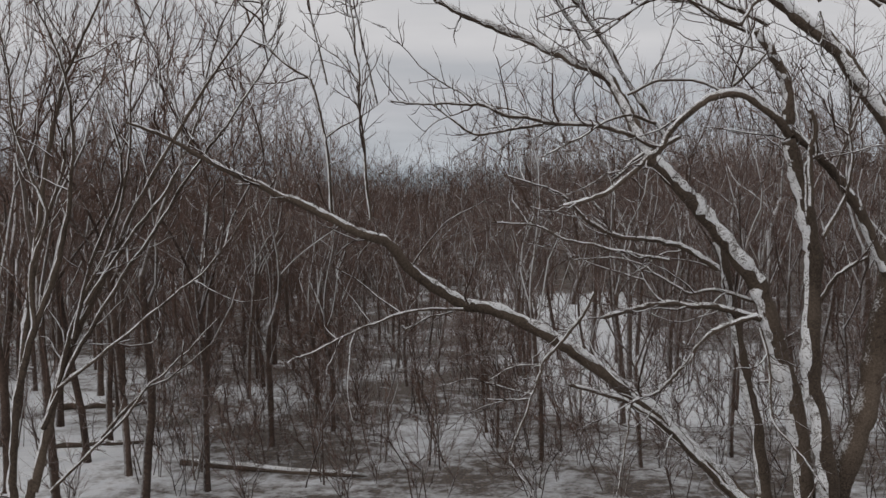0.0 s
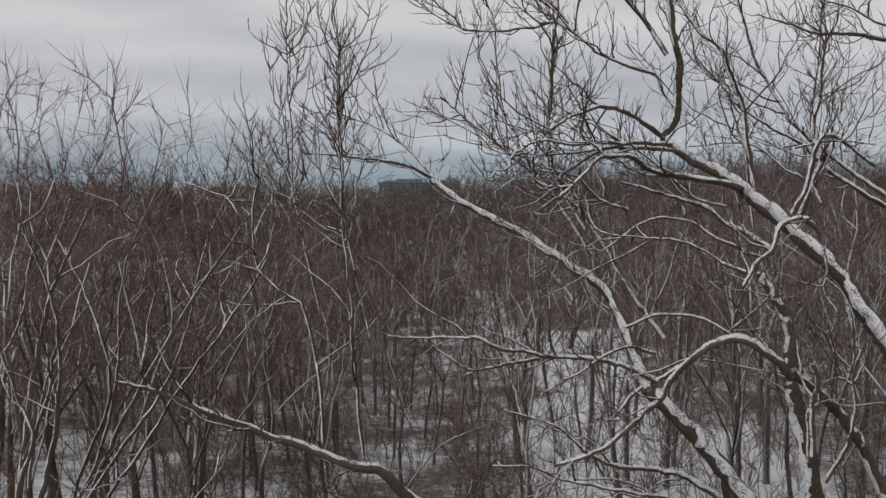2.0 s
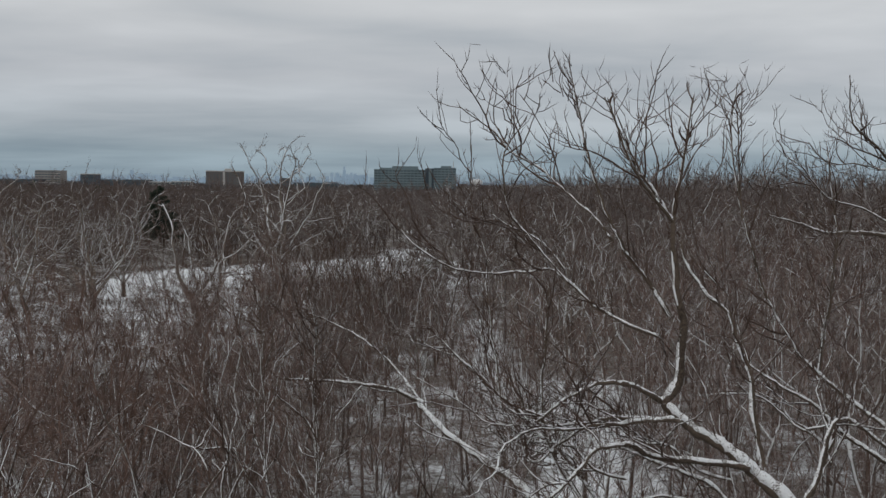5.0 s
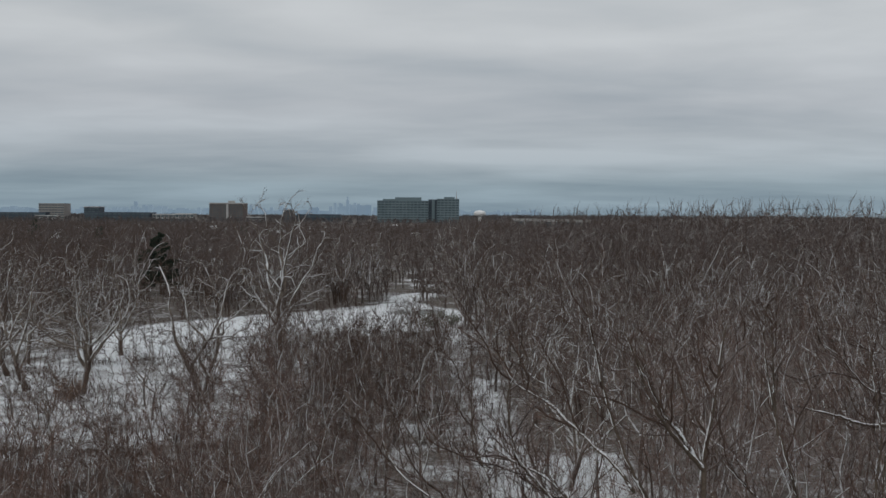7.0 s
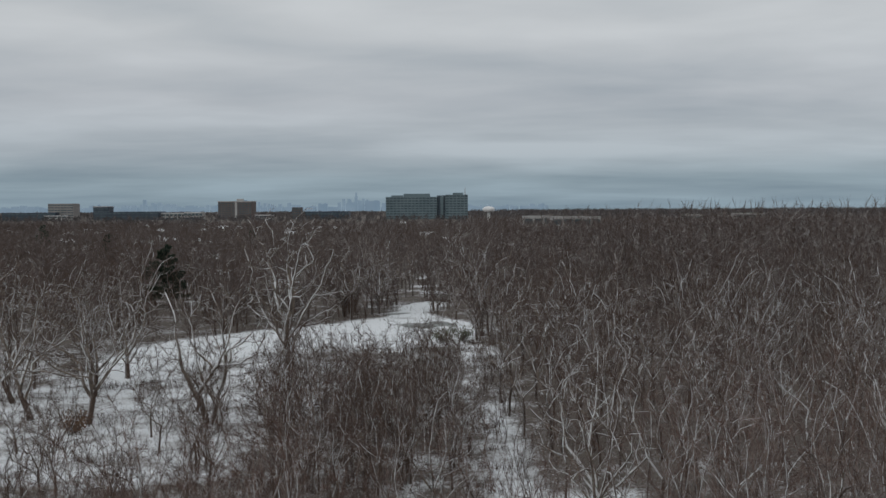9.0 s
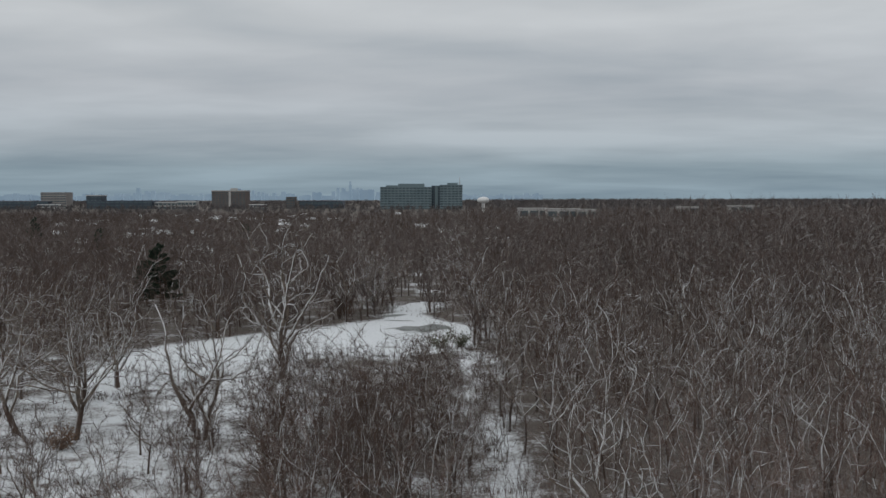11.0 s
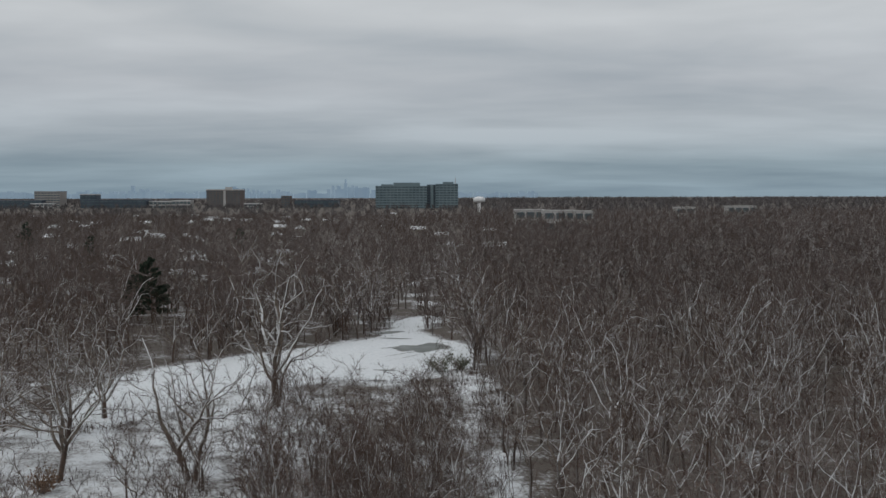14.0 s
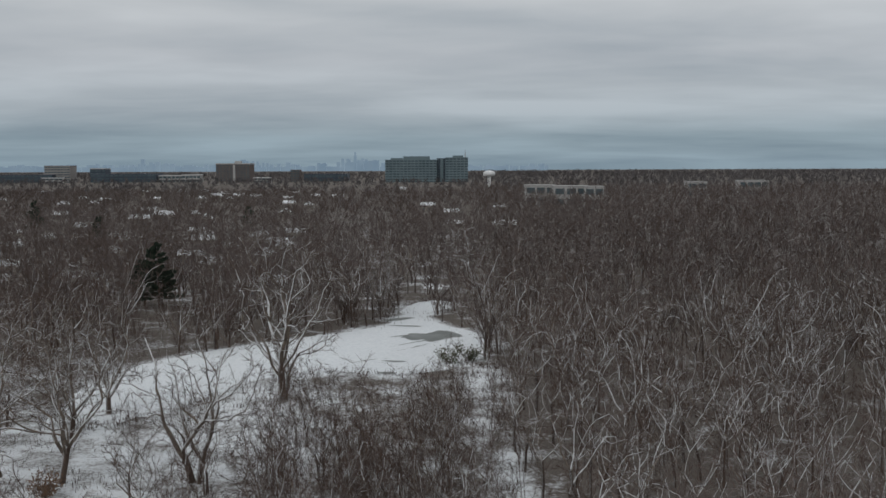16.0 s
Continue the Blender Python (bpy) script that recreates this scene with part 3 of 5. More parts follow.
limb(A, [(6.26, 14.40, 1.05), (6.04, 14.37, 2.67), (5.68, 14.33, 3.88), (5.37, 14.30, 4.88)], 0.19, 0.165)
limb(A, [(5.37, 14.30, 4.88), (4.65, 14.20, 5.78), (4.08, 14.10, 6.42), (3.43, 14.00, 7.06)], 0.165, 0.115)
limb(A, [(3.43, 14.00, 7.06), (3.22, 14.75, 7.85), (2.94, 15.50, 8.61), (2.24, 16.25, 9.14), (1.53, 17.00, 9.60), (0.43, 17.75, 10.20), (-0.28, 18.50, 10.71)], 0.115, 0.055)
limb(A, [(-0.17, 18.50, 10.70), (-0.88, 18.33, 11.02), (-2.02, 18.17, 11.19), (-2.79, 18.00, 11.25)], 0.05, 0.012)
limb(A, [(-0.17, 18.50, 10.70), (-0.82, 19.00, 11.42), (-1.66, 19.50, 11.95), (-2.82, 20.00, 12.36)], 0.035, 0.010)
limb(A, [(6.49, 13.80, 1.21), (6.32, 13.73, 2.21), (6.09, 13.67, 3.57), (6.11, 13.60, 5.11), (5.99, 13.53, 5.88), (5.79, 13.47, 6.73), (5.61, 13.40, 7.29)], 0.17, 0.13)
limb(A, [(5.62, 13.40, 7.56), (5.55, 13.37, 8.21), (5.29, 13.33, 8.77), (5.05, 13.30, 9.09)], 0.11, 0.06)
limb(A, [(5.64, 13.40, 7.37), (5.32, 13.27, 7.70), (4.73, 13.15, 8.04), (4.15, 13.02, 7.91), (3.67, 12.90, 7.51), (3.28, 12.77, 7.07), (2.81, 12.65, 6.68), (2.34, 12.52, 6.38), (1.70, 12.40, 6.21)], 0.075, 0.03)
limb(A, [(5.82, 12.90, 6.21), (5.76, 12.80, 7.04), (5.85, 12.70, 7.40), (5.69, 12.60, 7.72)], 0.045, 0.04)
limb(A, [(7.61, 14.20, 5.05), (7.09, 14.00, 5.97), (6.62, 13.80, 6.67), (6.17, 13.60, 7.07), (5.64, 13.40, 7.45)], 0.10, 0.07)
limb(A, [(6.13, 13.20, 5.71), (6.41, 13.10, 6.27), (6.51, 13.00, 6.93), (6.42, 12.90, 7.48), (6.56, 12.80, 8.02)], 0.04, 0.02)
limb(A, [(6.22, 13.60, 4.60), (6.44, 13.30, 5.04), (6.78, 13.00, 5.37)], 0.04, 0.03)
limb(A, [(6.69, 14.20, 1.10), (7.00, 14.25, 1.89), (7.31, 14.30, 2.88), (7.57, 14.35, 4.27), (7.88, 14.40, 5.56)], 0.24, 0.18)
limb(A, [(7.74, 14.20, 7.48), (7.26, 14.37, 8.28), (6.88, 14.54, 8.90), (6.36, 14.71, 9.48), (5.53, 14.89, 10.21), (4.98, 15.06, 10.67), (4.44, 15.23, 10.98), (3.93, 15.40, 11.40)], 0.17, 0.085)
limb(A, [(3.93, 15.40, 11.40), (4.19, 15.43, 11.84), (4.21, 15.47, 12.63), (4.09, 15.50, 13.61), (4.03, 15.53, 14.39), (4.16, 15.57, 15.37), (4.34, 15.60, 16.53)], 0.095, 0.014)
limb(A, [(3.93, 15.40, 11.40), (3.31, 15.05, 11.77), (2.87, 14.70, 11.86), (2.25, 14.35, 11.73), (1.67, 14.00, 11.39)], 0.05, 0.02)
limb(A, [(3.99, 15.40, 12.87), (3.64, 15.43, 13.41), (3.24, 15.47, 13.94), (2.94, 15.50, 14.47), (2.64, 15.53, 15.35), (2.43, 15.57, 16.22), (2.28, 15.60, 16.90)], 0.055, 0.01)
limb(A, [(4.02, 15.50, 14.44), (3.58, 15.33, 14.95), (3.15, 15.17, 15.60), (2.82, 15.00, 16.41)], 0.035, 0.012)
limb(A, [(3.80, 15.40, 12.53), (3.29, 15.58, 12.71), (2.82, 15.76, 12.95), (2.33, 15.93, 13.39), (2.05, 16.11, 13.59), (1.66, 16.29, 13.49), (0.95, 16.47, 13.46), (0.23, 16.64, 13.58), (-0.40, 16.82, 14.00), (-0.73, 17.00, 14.47)], 0.04, 0.012)
limb(A, [(2.32, 15.80, 13.39), (1.81, 15.85, 13.99), (1.31, 15.90, 14.68), (1.20, 15.95, 15.48), (1.59, 16.00, 16.18)], 0.025, 0.010)
limb(A, [(5.86, 13.00, 9.82), (5.57, 12.80, 9.97), (5.16, 12.60, 9.91), (4.98, 12.40, 9.53), (4.68, 12.20, 9.31), (4.42, 12.00, 8.97)], 0.05, 0.03)
limb(A, [(5.21, 14.80, 10.47), (4.68, 14.64, 10.59), (3.98, 14.48, 10.68), (3.47, 14.31, 10.80), (3.16, 14.15, 11.02), (2.68, 13.99, 10.99), (2.38, 13.83, 10.79), (2.01, 13.66, 10.45), (1.55, 13.50, 10.12)], 0.06, 0.02)
limb(A, [(5.88, 14.20, 10.02), (6.17, 14.30, 10.56), (6.37, 14.40, 11.20), (6.69, 14.50, 11.34), (7.40, 14.60, 10.86)], 0.05, 0.03)
limb(A, [(8.91, 17.70, 10.35), (8.29, 17.73, 10.79), (7.73, 17.77, 11.23), (7.29, 17.80, 11.56), (6.95, 17.83, 12.00), (6.37, 17.87, 12.99), (6.01, 17.90, 14.10), (5.78, 17.93, 14.98), (5.64, 17.97, 16.08), (5.74, 18.00, 16.96)], 0.05, 0.012)
limb(A, [(6.65, 19.00, 9.65), (6.57, 19.25, 10.82), (6.59, 19.50, 11.39), (6.37, 19.75, 12.22), (6.18, 20.00, 12.82), (5.61, 20.25, 13.43), (5.28, 20.50, 14.05)], 0.035, 0.012)
limb(A, [(7.36, 17.70, 11.57), (7.42, 17.63, 12.35), (7.53, 17.57, 13.34), (7.53, 17.50, 14.21)], 0.02, 0.010)
limb(A, [(2.52, 15.30, 9.76), (2.10, 15.18, 10.47), (1.88, 15.06, 11.07), (1.84, 14.94, 11.67), (1.86, 14.82, 12.44), (1.88, 14.70, 13.20)], 0.028, 0.014)
limb(A, [(8.50, 16.00, 9.99), (7.65, 16.00, 10.48), (7.11, 16.00, 10.85), (6.69, 16.00, 11.28), (6.05, 16.00, 11.61), (5.41, 16.00, 12.04)], 0.05, 0.02)
limb(A, [(5.50, 15.80, 0.65), (4.29, 15.68, 1.90), (3.41, 15.57, 2.68), (2.55, 15.45, 3.35), (1.70, 15.33, 3.90), (0.85, 15.22, 4.33), (0.23, 15.10, 4.45)], 0.14, 0.105)
limb(A, [(0.23, 15.10, 4.45), (-0.59, 14.74, 5.00), (-1.07, 14.38, 5.57), (-1.54, 14.01, 5.78), (-2.27, 13.65, 6.17), (-3.06, 13.29, 6.55), (-3.91, 12.93, 7.00), (-4.45, 12.56, 7.34), (-5.01, 12.20, 7.56)], 0.105, 0.022)
limb(A, [(0.22, 15.00, 4.38), (-0.60, 14.80, 4.38), (-1.40, 14.60, 4.15), (-2.09, 14.40, 3.88), (-2.71, 14.20, 3.64), (-2.93, 14.00, 3.93)], 0.03, 0.012)
limb(A, [(0.02, 15.00, 4.34), (-0.39, 14.80, 4.23), (-0.85, 14.60, 4.05)], 0.02, 0.010)
limb(A, [(5.12, 14.80, 0.95), (4.57, 14.65, 1.51), (3.72, 14.50, 2.36), (2.90, 14.35, 2.85), (2.08, 14.20, 3.11)], 0.06, 0.035)
limb(A, [(5.16, 13.60, 4.36), (4.57, 13.53, 4.18), (4.17, 13.45, 3.95), (3.87, 13.38, 3.58), (3.43, 13.30, 3.15), (2.99, 13.23, 2.98), (2.90, 13.15, 2.54), (2.76, 13.07, 1.81), (2.69, 13.00, 1.44)], 0.045, 0.012)
limb(A, [(2.39, 13.40, 4.79), (2.17, 13.37, 4.40), (1.79, 13.34, 3.91), (1.49, 13.31, 3.61), (1.31, 13.29, 3.02), (1.07, 13.26, 2.44), (0.96, 13.23, 2.07), (1.00, 13.20, 1.74)], 0.035, 0.012)
limb(A, [(1.27, 13.30, 3.03), (0.93, 13.25, 3.06), (0.48, 13.20, 3.04)], 0.016, 0.010)
limb(A, [(1.48, 13.30, 3.61), (1.03, 13.25, 3.57), (0.61, 13.20, 3.37)], 0.014, 0.008)
limb(A, [(5.39, 14.20, 4.25), (4.60, 14.02, 4.45), (3.78, 13.85, 4.53), (3.17, 13.68, 4.50), (2.55, 13.50, 4.36)], 0.06, 0.04)
limb(A, [(5.74, 15.00, 0.87), (5.53, 15.00, 2.35), (5.22, 15.00, 3.81), (5.01, 15.00, 5.05), (4.81, 15.00, 5.66)], 0.13, 0.07)
limb(A, [(5.48, 14.60, 4.50), (4.85, 14.68, 4.69), (4.26, 14.76, 4.68), (3.77, 14.84, 4.98), (3.08, 14.92, 5.28), (2.17, 15.00, 5.27)], 0.04, 0.014)
limb(A, [(5.48, 14.60, 4.25), (4.66, 14.73, 4.43), (3.88, 14.87, 4.51), (3.40, 15.00, 5.06), (2.70, 15.13, 5.87), (2.10, 15.27, 6.07), (1.39, 15.40, 6.27)], 0.03, 0.010)
limb(A, [(5.03, 13.00, 4.23), (5.16, 12.96, 3.68), (5.19, 12.92, 3.13), (5.24, 12.88, 2.63), (5.67, 12.84, 2.13), (6.03, 12.80, 1.60)], 0.028, 0.02)
limb(A, [(3.57, 14.00, 7.22), (2.94, 13.97, 7.51), (2.36, 13.95, 7.62), (1.58, 13.93, 7.67), (1.01, 13.90, 7.78), (0.53, 13.88, 7.98), (0.05, 13.85, 8.00), (-0.53, 13.82, 7.99), (-1.00, 13.80, 8.04)], 0.05, 0.014)
limb(A, [(1.58, 13.90, 7.63), (1.00, 13.82, 7.54), (0.42, 13.75, 7.50), (0.04, 13.67, 7.70), (-0.28, 13.60, 7.94)], 0.03, 0.012)
limb(A, [(3.04, 14.00, 8.14), (3.59, 13.87, 8.37), (4.23, 13.73, 8.32), (4.76, 13.60, 8.03)], 0.03, 0.02)
limb(A, [(4.17, 15.20, 11.14), (3.55, 15.16, 11.19), (2.83, 15.12, 11.19), (2.22, 15.08, 10.79), (1.70, 15.04, 10.49), (1.40, 15.00, 11.09)], 0.04, 0.014)
limb(A, [(2.82, 15.00, 11.17), (1.90, 15.00, 11.08), (1.09, 15.00, 11.09), (0.59, 15.00, 11.40), (-0.32, 15.00, 11.92)], 0.02, 0.010)
limb(A, [(5.39, 14.80, 9.31), (4.70, 14.84, 9.63), (4.20, 14.88, 9.89), (3.51, 14.92, 9.90), (2.90, 14.96, 9.45), (2.50, 15.00, 9.26)], 0.035, 0.014)
limb(A, [(-1.36, 13.70, 6.04), (-1.45, 13.75, 6.95), (-1.52, 13.80, 7.90), (-1.59, 13.85, 8.76), (-1.68, 13.90, 9.72), (-1.74, 13.95, 10.97), (-1.79, 14.00, 11.93)], 0.032, 0.010)
limb(A, [(-1.79, 14.00, 11.93), (-1.76, 14.00, 12.76), (-1.86, 14.10, 13.43), (-1.79, 14.20, 14.20)], 0.012, 0.006)
limb(A, [(-2.08, 14.20, 6.13), (-2.15, 14.27, 7.21), (-2.41, 14.35, 8.39), (-2.91, 14.43, 8.79), (-3.24, 14.50, 9.20), (-3.29, 14.57, 10.09), (-3.22, 14.62, 10.70), (-3.40, 14.70, 11.20)], 0.032, 0.012)
limb(B, [(-7.85, 15.00, 3.19), (-7.73, 15.03, 4.43), (-7.56, 15.07, 5.67), (-7.38, 15.10, 7.11), (-7.17, 15.13, 8.14), (-6.90, 15.17, 8.96), (-6.32, 15.20, 10.19)], 0.075, 0.02)
limb(B, [(-7.68, 15.00, 1.08), (-7.28, 15.14, 2.93), (-7.00, 15.29, 3.85), (-6.51, 15.43, 4.89), (-5.90, 15.57, 6.26), (-5.17, 15.71, 7.64), (-4.22, 15.86, 9.13), (-3.48, 16.00, 10.22)], 0.085, 0.014)
limb(B, [(-8.09, 15.00, 1.09), (-7.93, 14.93, 2.66), (-7.56, 14.86, 4.11), (-7.11, 14.79, 5.14), (-6.86, 14.71, 6.16), (-6.71, 14.64, 7.46), (-6.86, 14.57, 8.76), (-7.31, 14.50, 9.94)], 0.08, 0.014)
limb(B, [(-7.50, 15.00, 2.23), (-6.94, 15.08, 3.46), (-6.22, 15.17, 4.70), (-5.39, 15.25, 5.94), (-4.45, 15.33, 7.39), (-3.61, 15.42, 8.54), (-3.09, 15.50, 9.49)], 0.05, 0.012)
limb(B, [(-7.23, 15.00, 2.96), (-6.20, 14.75, 3.71), (-5.00, 14.50, 4.64), (-4.03, 14.25, 5.45), (-3.48, 14.00, 6.23)], 0.035, 0.010)
limb(B, [(-7.37, 15.00, 1.08), (-6.23, 14.75, 2.17), (-5.43, 14.50, 3.03), (-4.65, 14.25, 3.76), (-4.00, 14.00, 4.38)], 0.03, 0.010)
limb(B, [(-6.42, 15.00, 2.07), (-5.68, 14.67, 2.85), (-4.88, 14.33, 3.35), (-4.05, 14.00, 3.99)], 0.03, 0.008)
limb(B, [(-7.54, 14.80, 4.12), (-7.56, 14.76, 5.15), (-7.27, 14.72, 6.26), (-7.73, 14.68, 7.47), (-7.89, 14.64, 8.97), (-8.01, 14.60, 9.57)], 0.045, 0.012)
limb(B, [(-6.90, 15.00, 3.89), (-6.64, 15.20, 5.22), (-6.10, 15.40, 6.68), (-6.40, 15.60, 8.06), (-6.88, 15.80, 9.04), (-7.47, 16.00, 10.03)], 0.04, 0.010)
limb(B, [(-7.23, 15.00, 2.96), (-6.89, 15.12, 4.29), (-6.17, 15.24, 5.94), (-5.92, 15.36, 7.51), (-5.82, 15.48, 9.09), (-5.20, 15.60, 10.57)], 0.04, 0.010)
limb(B, [(-6.68, 15.00, 4.51), (-5.92, 15.28, 5.73), (-5.25, 15.56, 6.68), (-4.77, 15.84, 7.96), (-4.49, 16.12, 9.39), (-3.98, 16.40, 10.74)], 0.04, 0.010)
limb(B, [(-7.53, 15.00, 5.68), (-6.99, 14.88, 6.92), (-6.88, 14.75, 7.53), (-6.47, 14.62, 8.14), (-5.86, 14.50, 8.83)], 0.035, 0.010)
limb(A, [(4.00, 15.50, 14.50), (3.69, 15.45, 14.94), (3.30, 15.40, 15.52), (3.02, 15.35, 16.03), (2.81, 15.30, 16.47)], 0.045, 0.01)
limb(A, [(3.02, 15.50, 14.10), (2.70, 15.64, 14.56), (2.25, 15.78, 14.90), (1.86, 15.92, 15.30), (1.32, 16.06, 15.58), (1.13, 16.20, 15.99)], 0.030, 0.010)
limb(A, [(2.32, 16.20, 13.57), (1.92, 16.33, 14.04), (1.45, 16.47, 14.25), (1.03, 16.60, 14.53)], 0.030, 0.010)
limb(A, [(5.49, 15.00, 10.44), (5.35, 15.07, 11.28), (5.30, 15.14, 11.87), (5.17, 15.21, 12.25), (4.91, 15.29, 12.96), (4.60, 15.36, 13.25), (4.27, 15.43, 13.71), (4.15, 15.50, 14.11)], 0.060, 0.028)
limb(A, [(5.88, 17.90, 14.44), (5.82, 18.00, 15.21), (5.83, 18.10, 15.87), (5.79, 18.20, 16.70)], 0.022, 0.008)
limb(A, [(8.21, 20.00, 10.99), (8.30, 20.00, 11.97), (8.43, 20.00, 12.72), (8.51, 20.00, 13.34), (8.53, 20.00, 14.07), (8.38, 20.00, 14.92), (8.23, 20.00, 15.89)], 0.040, 0.012)
limb(A, [(11.04, 21.00, 13.87), (10.07, 20.90, 13.98), (9.29, 20.80, 14.06), (8.57, 20.70, 14.05), (8.03, 20.60, 14.22), (7.14, 20.50, 14.46)], 0.065, 0.014)
limb(A, [(10.39, 20.80, 14.87), (9.92, 20.70, 15.55), (9.32, 20.60, 16.11), (8.93, 20.50, 16.52), (8.81, 20.40, 17.41)], 0.04, 0.01)
limb(A, [(10.84, 20.60, 14.05), (9.89, 20.52, 14.27), (9.22, 20.44, 14.60), (8.42, 20.36, 14.83), (7.88, 20.28, 15.40), (7.42, 20.20, 15.72)], 0.030, 0.008)
limb(A, [(10.28, 20.60, 15.42), (9.84, 20.50, 15.44), (9.08, 20.40, 15.51), (8.37, 20.30, 15.58), (7.92, 20.20, 15.97)], 0.020, 0.008)
limb(A, [(1.33, 17.00, 10.82), (1.16, 17.08, 12.09), (1.01, 17.16, 13.20), (1.01, 17.24, 13.70), (0.74, 17.32, 14.51), (0.70, 17.40, 15.73)], 0.022, 0.009)
limb(A, [(2.76, 16.60, 9.33), (1.97, 16.85, 10.54), (1.24, 17.10, 11.21), (0.43, 17.35, 11.90), (-0.02, 17.60, 12.31)], 0.050, 0.016)
limb(A, [(3.98, 14.90, 11.24), (3.55, 14.72, 11.26), (3.11, 14.53, 11.23), (2.63, 14.35, 11.28), (2.09, 14.17, 11.21), (1.62, 13.98, 11.27), (1.10, 13.80, 11.04)], 0.045, 0.014)
limb(A, [(5.64, 14.60, 9.42), (5.12, 14.85, 9.77), (4.57, 15.10, 10.17), (3.81, 15.35, 10.44), (3.23, 15.60, 10.59)], 0.055, 0.022)
limb(A, [(7.13, 16.20, 10.15), (6.88, 16.30, 10.59), (6.48, 16.40, 10.88), (5.78, 16.50, 11.32), (4.72, 16.60, 11.29)], 0.035, 0.010)
limb(A, [(3.71, 13.80, 5.30), (3.12, 13.68, 5.42), (2.03, 13.55, 5.65), (1.39, 13.43, 5.91), (0.70, 13.30, 5.97)], 0.035, 0.012)
limb(A, [(4.73, 14.50, 5.11), (4.18, 14.43, 5.47), (3.64, 14.35, 5.62), (2.90, 14.27, 5.71), (2.37, 14.20, 5.99)], 0.060, 0.035)
limb(A, [(2.37, 14.20, 5.99), (2.09, 14.10, 6.28), (1.63, 14.00, 6.57), (0.92, 13.90, 6.78)], 0.028, 0.012)
limb(A, [(3.99, 14.20, 7.43), (3.16, 13.90, 7.03), (2.72, 13.60, 6.65)], 0.042, 0.022)
limb(A, [(3.58, 14.20, 7.67), (2.97, 14.00, 7.79), (2.37, 13.80, 7.50), (1.59, 13.60, 7.09)], 0.032, 0.014)
limb(A, [(5.86, 13.20, 6.04), (5.81, 13.10, 6.81), (5.96, 13.00, 7.06), (5.80, 12.90, 7.63)], 0.035, 0.022)
limb(A, [(6.60, 13.90, 6.83), (6.78, 13.75, 7.68), (6.68, 13.60, 8.40)], 0.035, 0.018)
limb(A, [(6.19, 13.60, 9.46), (6.24, 13.53, 9.10), (6.16, 13.47, 8.79), (6.38, 13.40, 8.43)], 0.028, 0.016)
limb(A, [(4.66, 13.40, 8.18), (4.94, 13.30, 8.47), (5.21, 13.20, 8.75)], 0.030, 0.016)
limb(A, [(4.66, 13.40, 8.24), (4.75, 13.30, 8.63), (4.96, 13.20, 9.12)], 0.026, 0.014)
limb(A, [(4.18, 16.40, 7.64), (3.63, 16.37, 8.39), (2.98, 16.34, 9.45), (2.55, 16.31, 10.05), (2.04, 16.29, 10.75), (1.95, 16.26, 11.59), (2.01, 16.23, 12.15), (2.05, 16.20, 13.22)], 0.055, 0.020)
limb(A, [(4.74, 13.00, 9.13), (4.40, 13.05, 9.29), (4.06, 13.10, 9.51), (3.36, 13.15, 9.67), (2.72, 13.20, 9.71)], 0.034, 0.012)
limb(A, [(6.25, 14.90, 10.00), (6.47, 14.93, 10.53), (6.63, 14.97, 11.05), (6.50, 15.00, 11.37)], 0.055, 0.030)
limb(A, [(6.04, 14.60, 11.16), (6.70, 14.50, 11.27), (7.31, 14.40, 11.21)], 0.024, 0.010)
limb(A, [(3.31, 15.40, 10.10), (2.80, 15.30, 10.26), (2.39, 15.20, 10.67), (1.79, 15.10, 10.78), (1.20, 15.00, 10.78)], 0.030, 0.010)
limb(A, [(5.04, 15.20, 10.15), (4.57, 15.28, 10.28), (4.08, 15.36, 10.66), (3.51, 15.44, 10.74), (3.02, 15.52, 11.03), (2.33, 15.60, 10.96)], 0.030, 0.010)

# upright shoots that carry feathery crowns
for px, py, foot, peak, count in ((-1.74, 13.95, 9.4, 12.2, 9), (-2.65, 14.5, 9.8, 12.4, 8)):
    limb(A, [(px + 0.5, py - 0.1, foot - 1.4), (px + 0.1, py, foot + 0.5), (px, py, peak), (px - 0.05, py + 0.05, peak + 0.9)], 0.020, 0.006)
    for k in range(count):
        z = foot + (peak - foot) * (k + 0.5) / count
        a, reach = 2.4 * k + px, 1.15 - 0.55 * k / count
        limb(A, [(px, py, z), (px + math.cos(a) * reach * 0.32, py + math.sin(a) * reach * 0.32, z + reach * 0.55),
                 (px + math.cos(a) * reach * 0.45, py + math.sin(a) * reach * 0.45, z + reach * 1.3)], 0.013, 0.005)

# ---- woodland trees ----


def tree_thing(name, arrays, bark, twig, label, category="tree", limb_mat=None):
    root = tagged(new(name), label, category)
    trunk, limbs, crown = arrays
    if limb_mat:
        part("trunk", tri_mesh("trunk", *trunk, bark, True), root)
        part("branchwork", tri_mesh("branchwork", *limbs, limb_mat, True), root, "pale curving branches")
    else:
        stem = part("stem" if category == "shrub" else "trunk", tri_mesh("trunk", *join([trunk, limbs]), bark, True), root)
        tagged(stem, kind="stuff" if category == "shrub" else "")
    part("crown", tri_mesh("crown", *crown, twig), root)
    return root


def put(x, y, turn, size, sink=0.0):
    return Matrix.Translation((x, y, gz(x, y) - sink)) @ Matrix.Rotation(turn, 4, "Z") @ Matrix.Diagonal((size, size, size, 1))


wood_rng = np.random.default_rng(5)
def open_ground(x, y):
    return inside(x, y, POND) or inside(x, y, MEADOW) or inside(x, y, TRAIL) or inside(x, y, CREEK) or any(inside(x, y, q) for q in STRIPS)


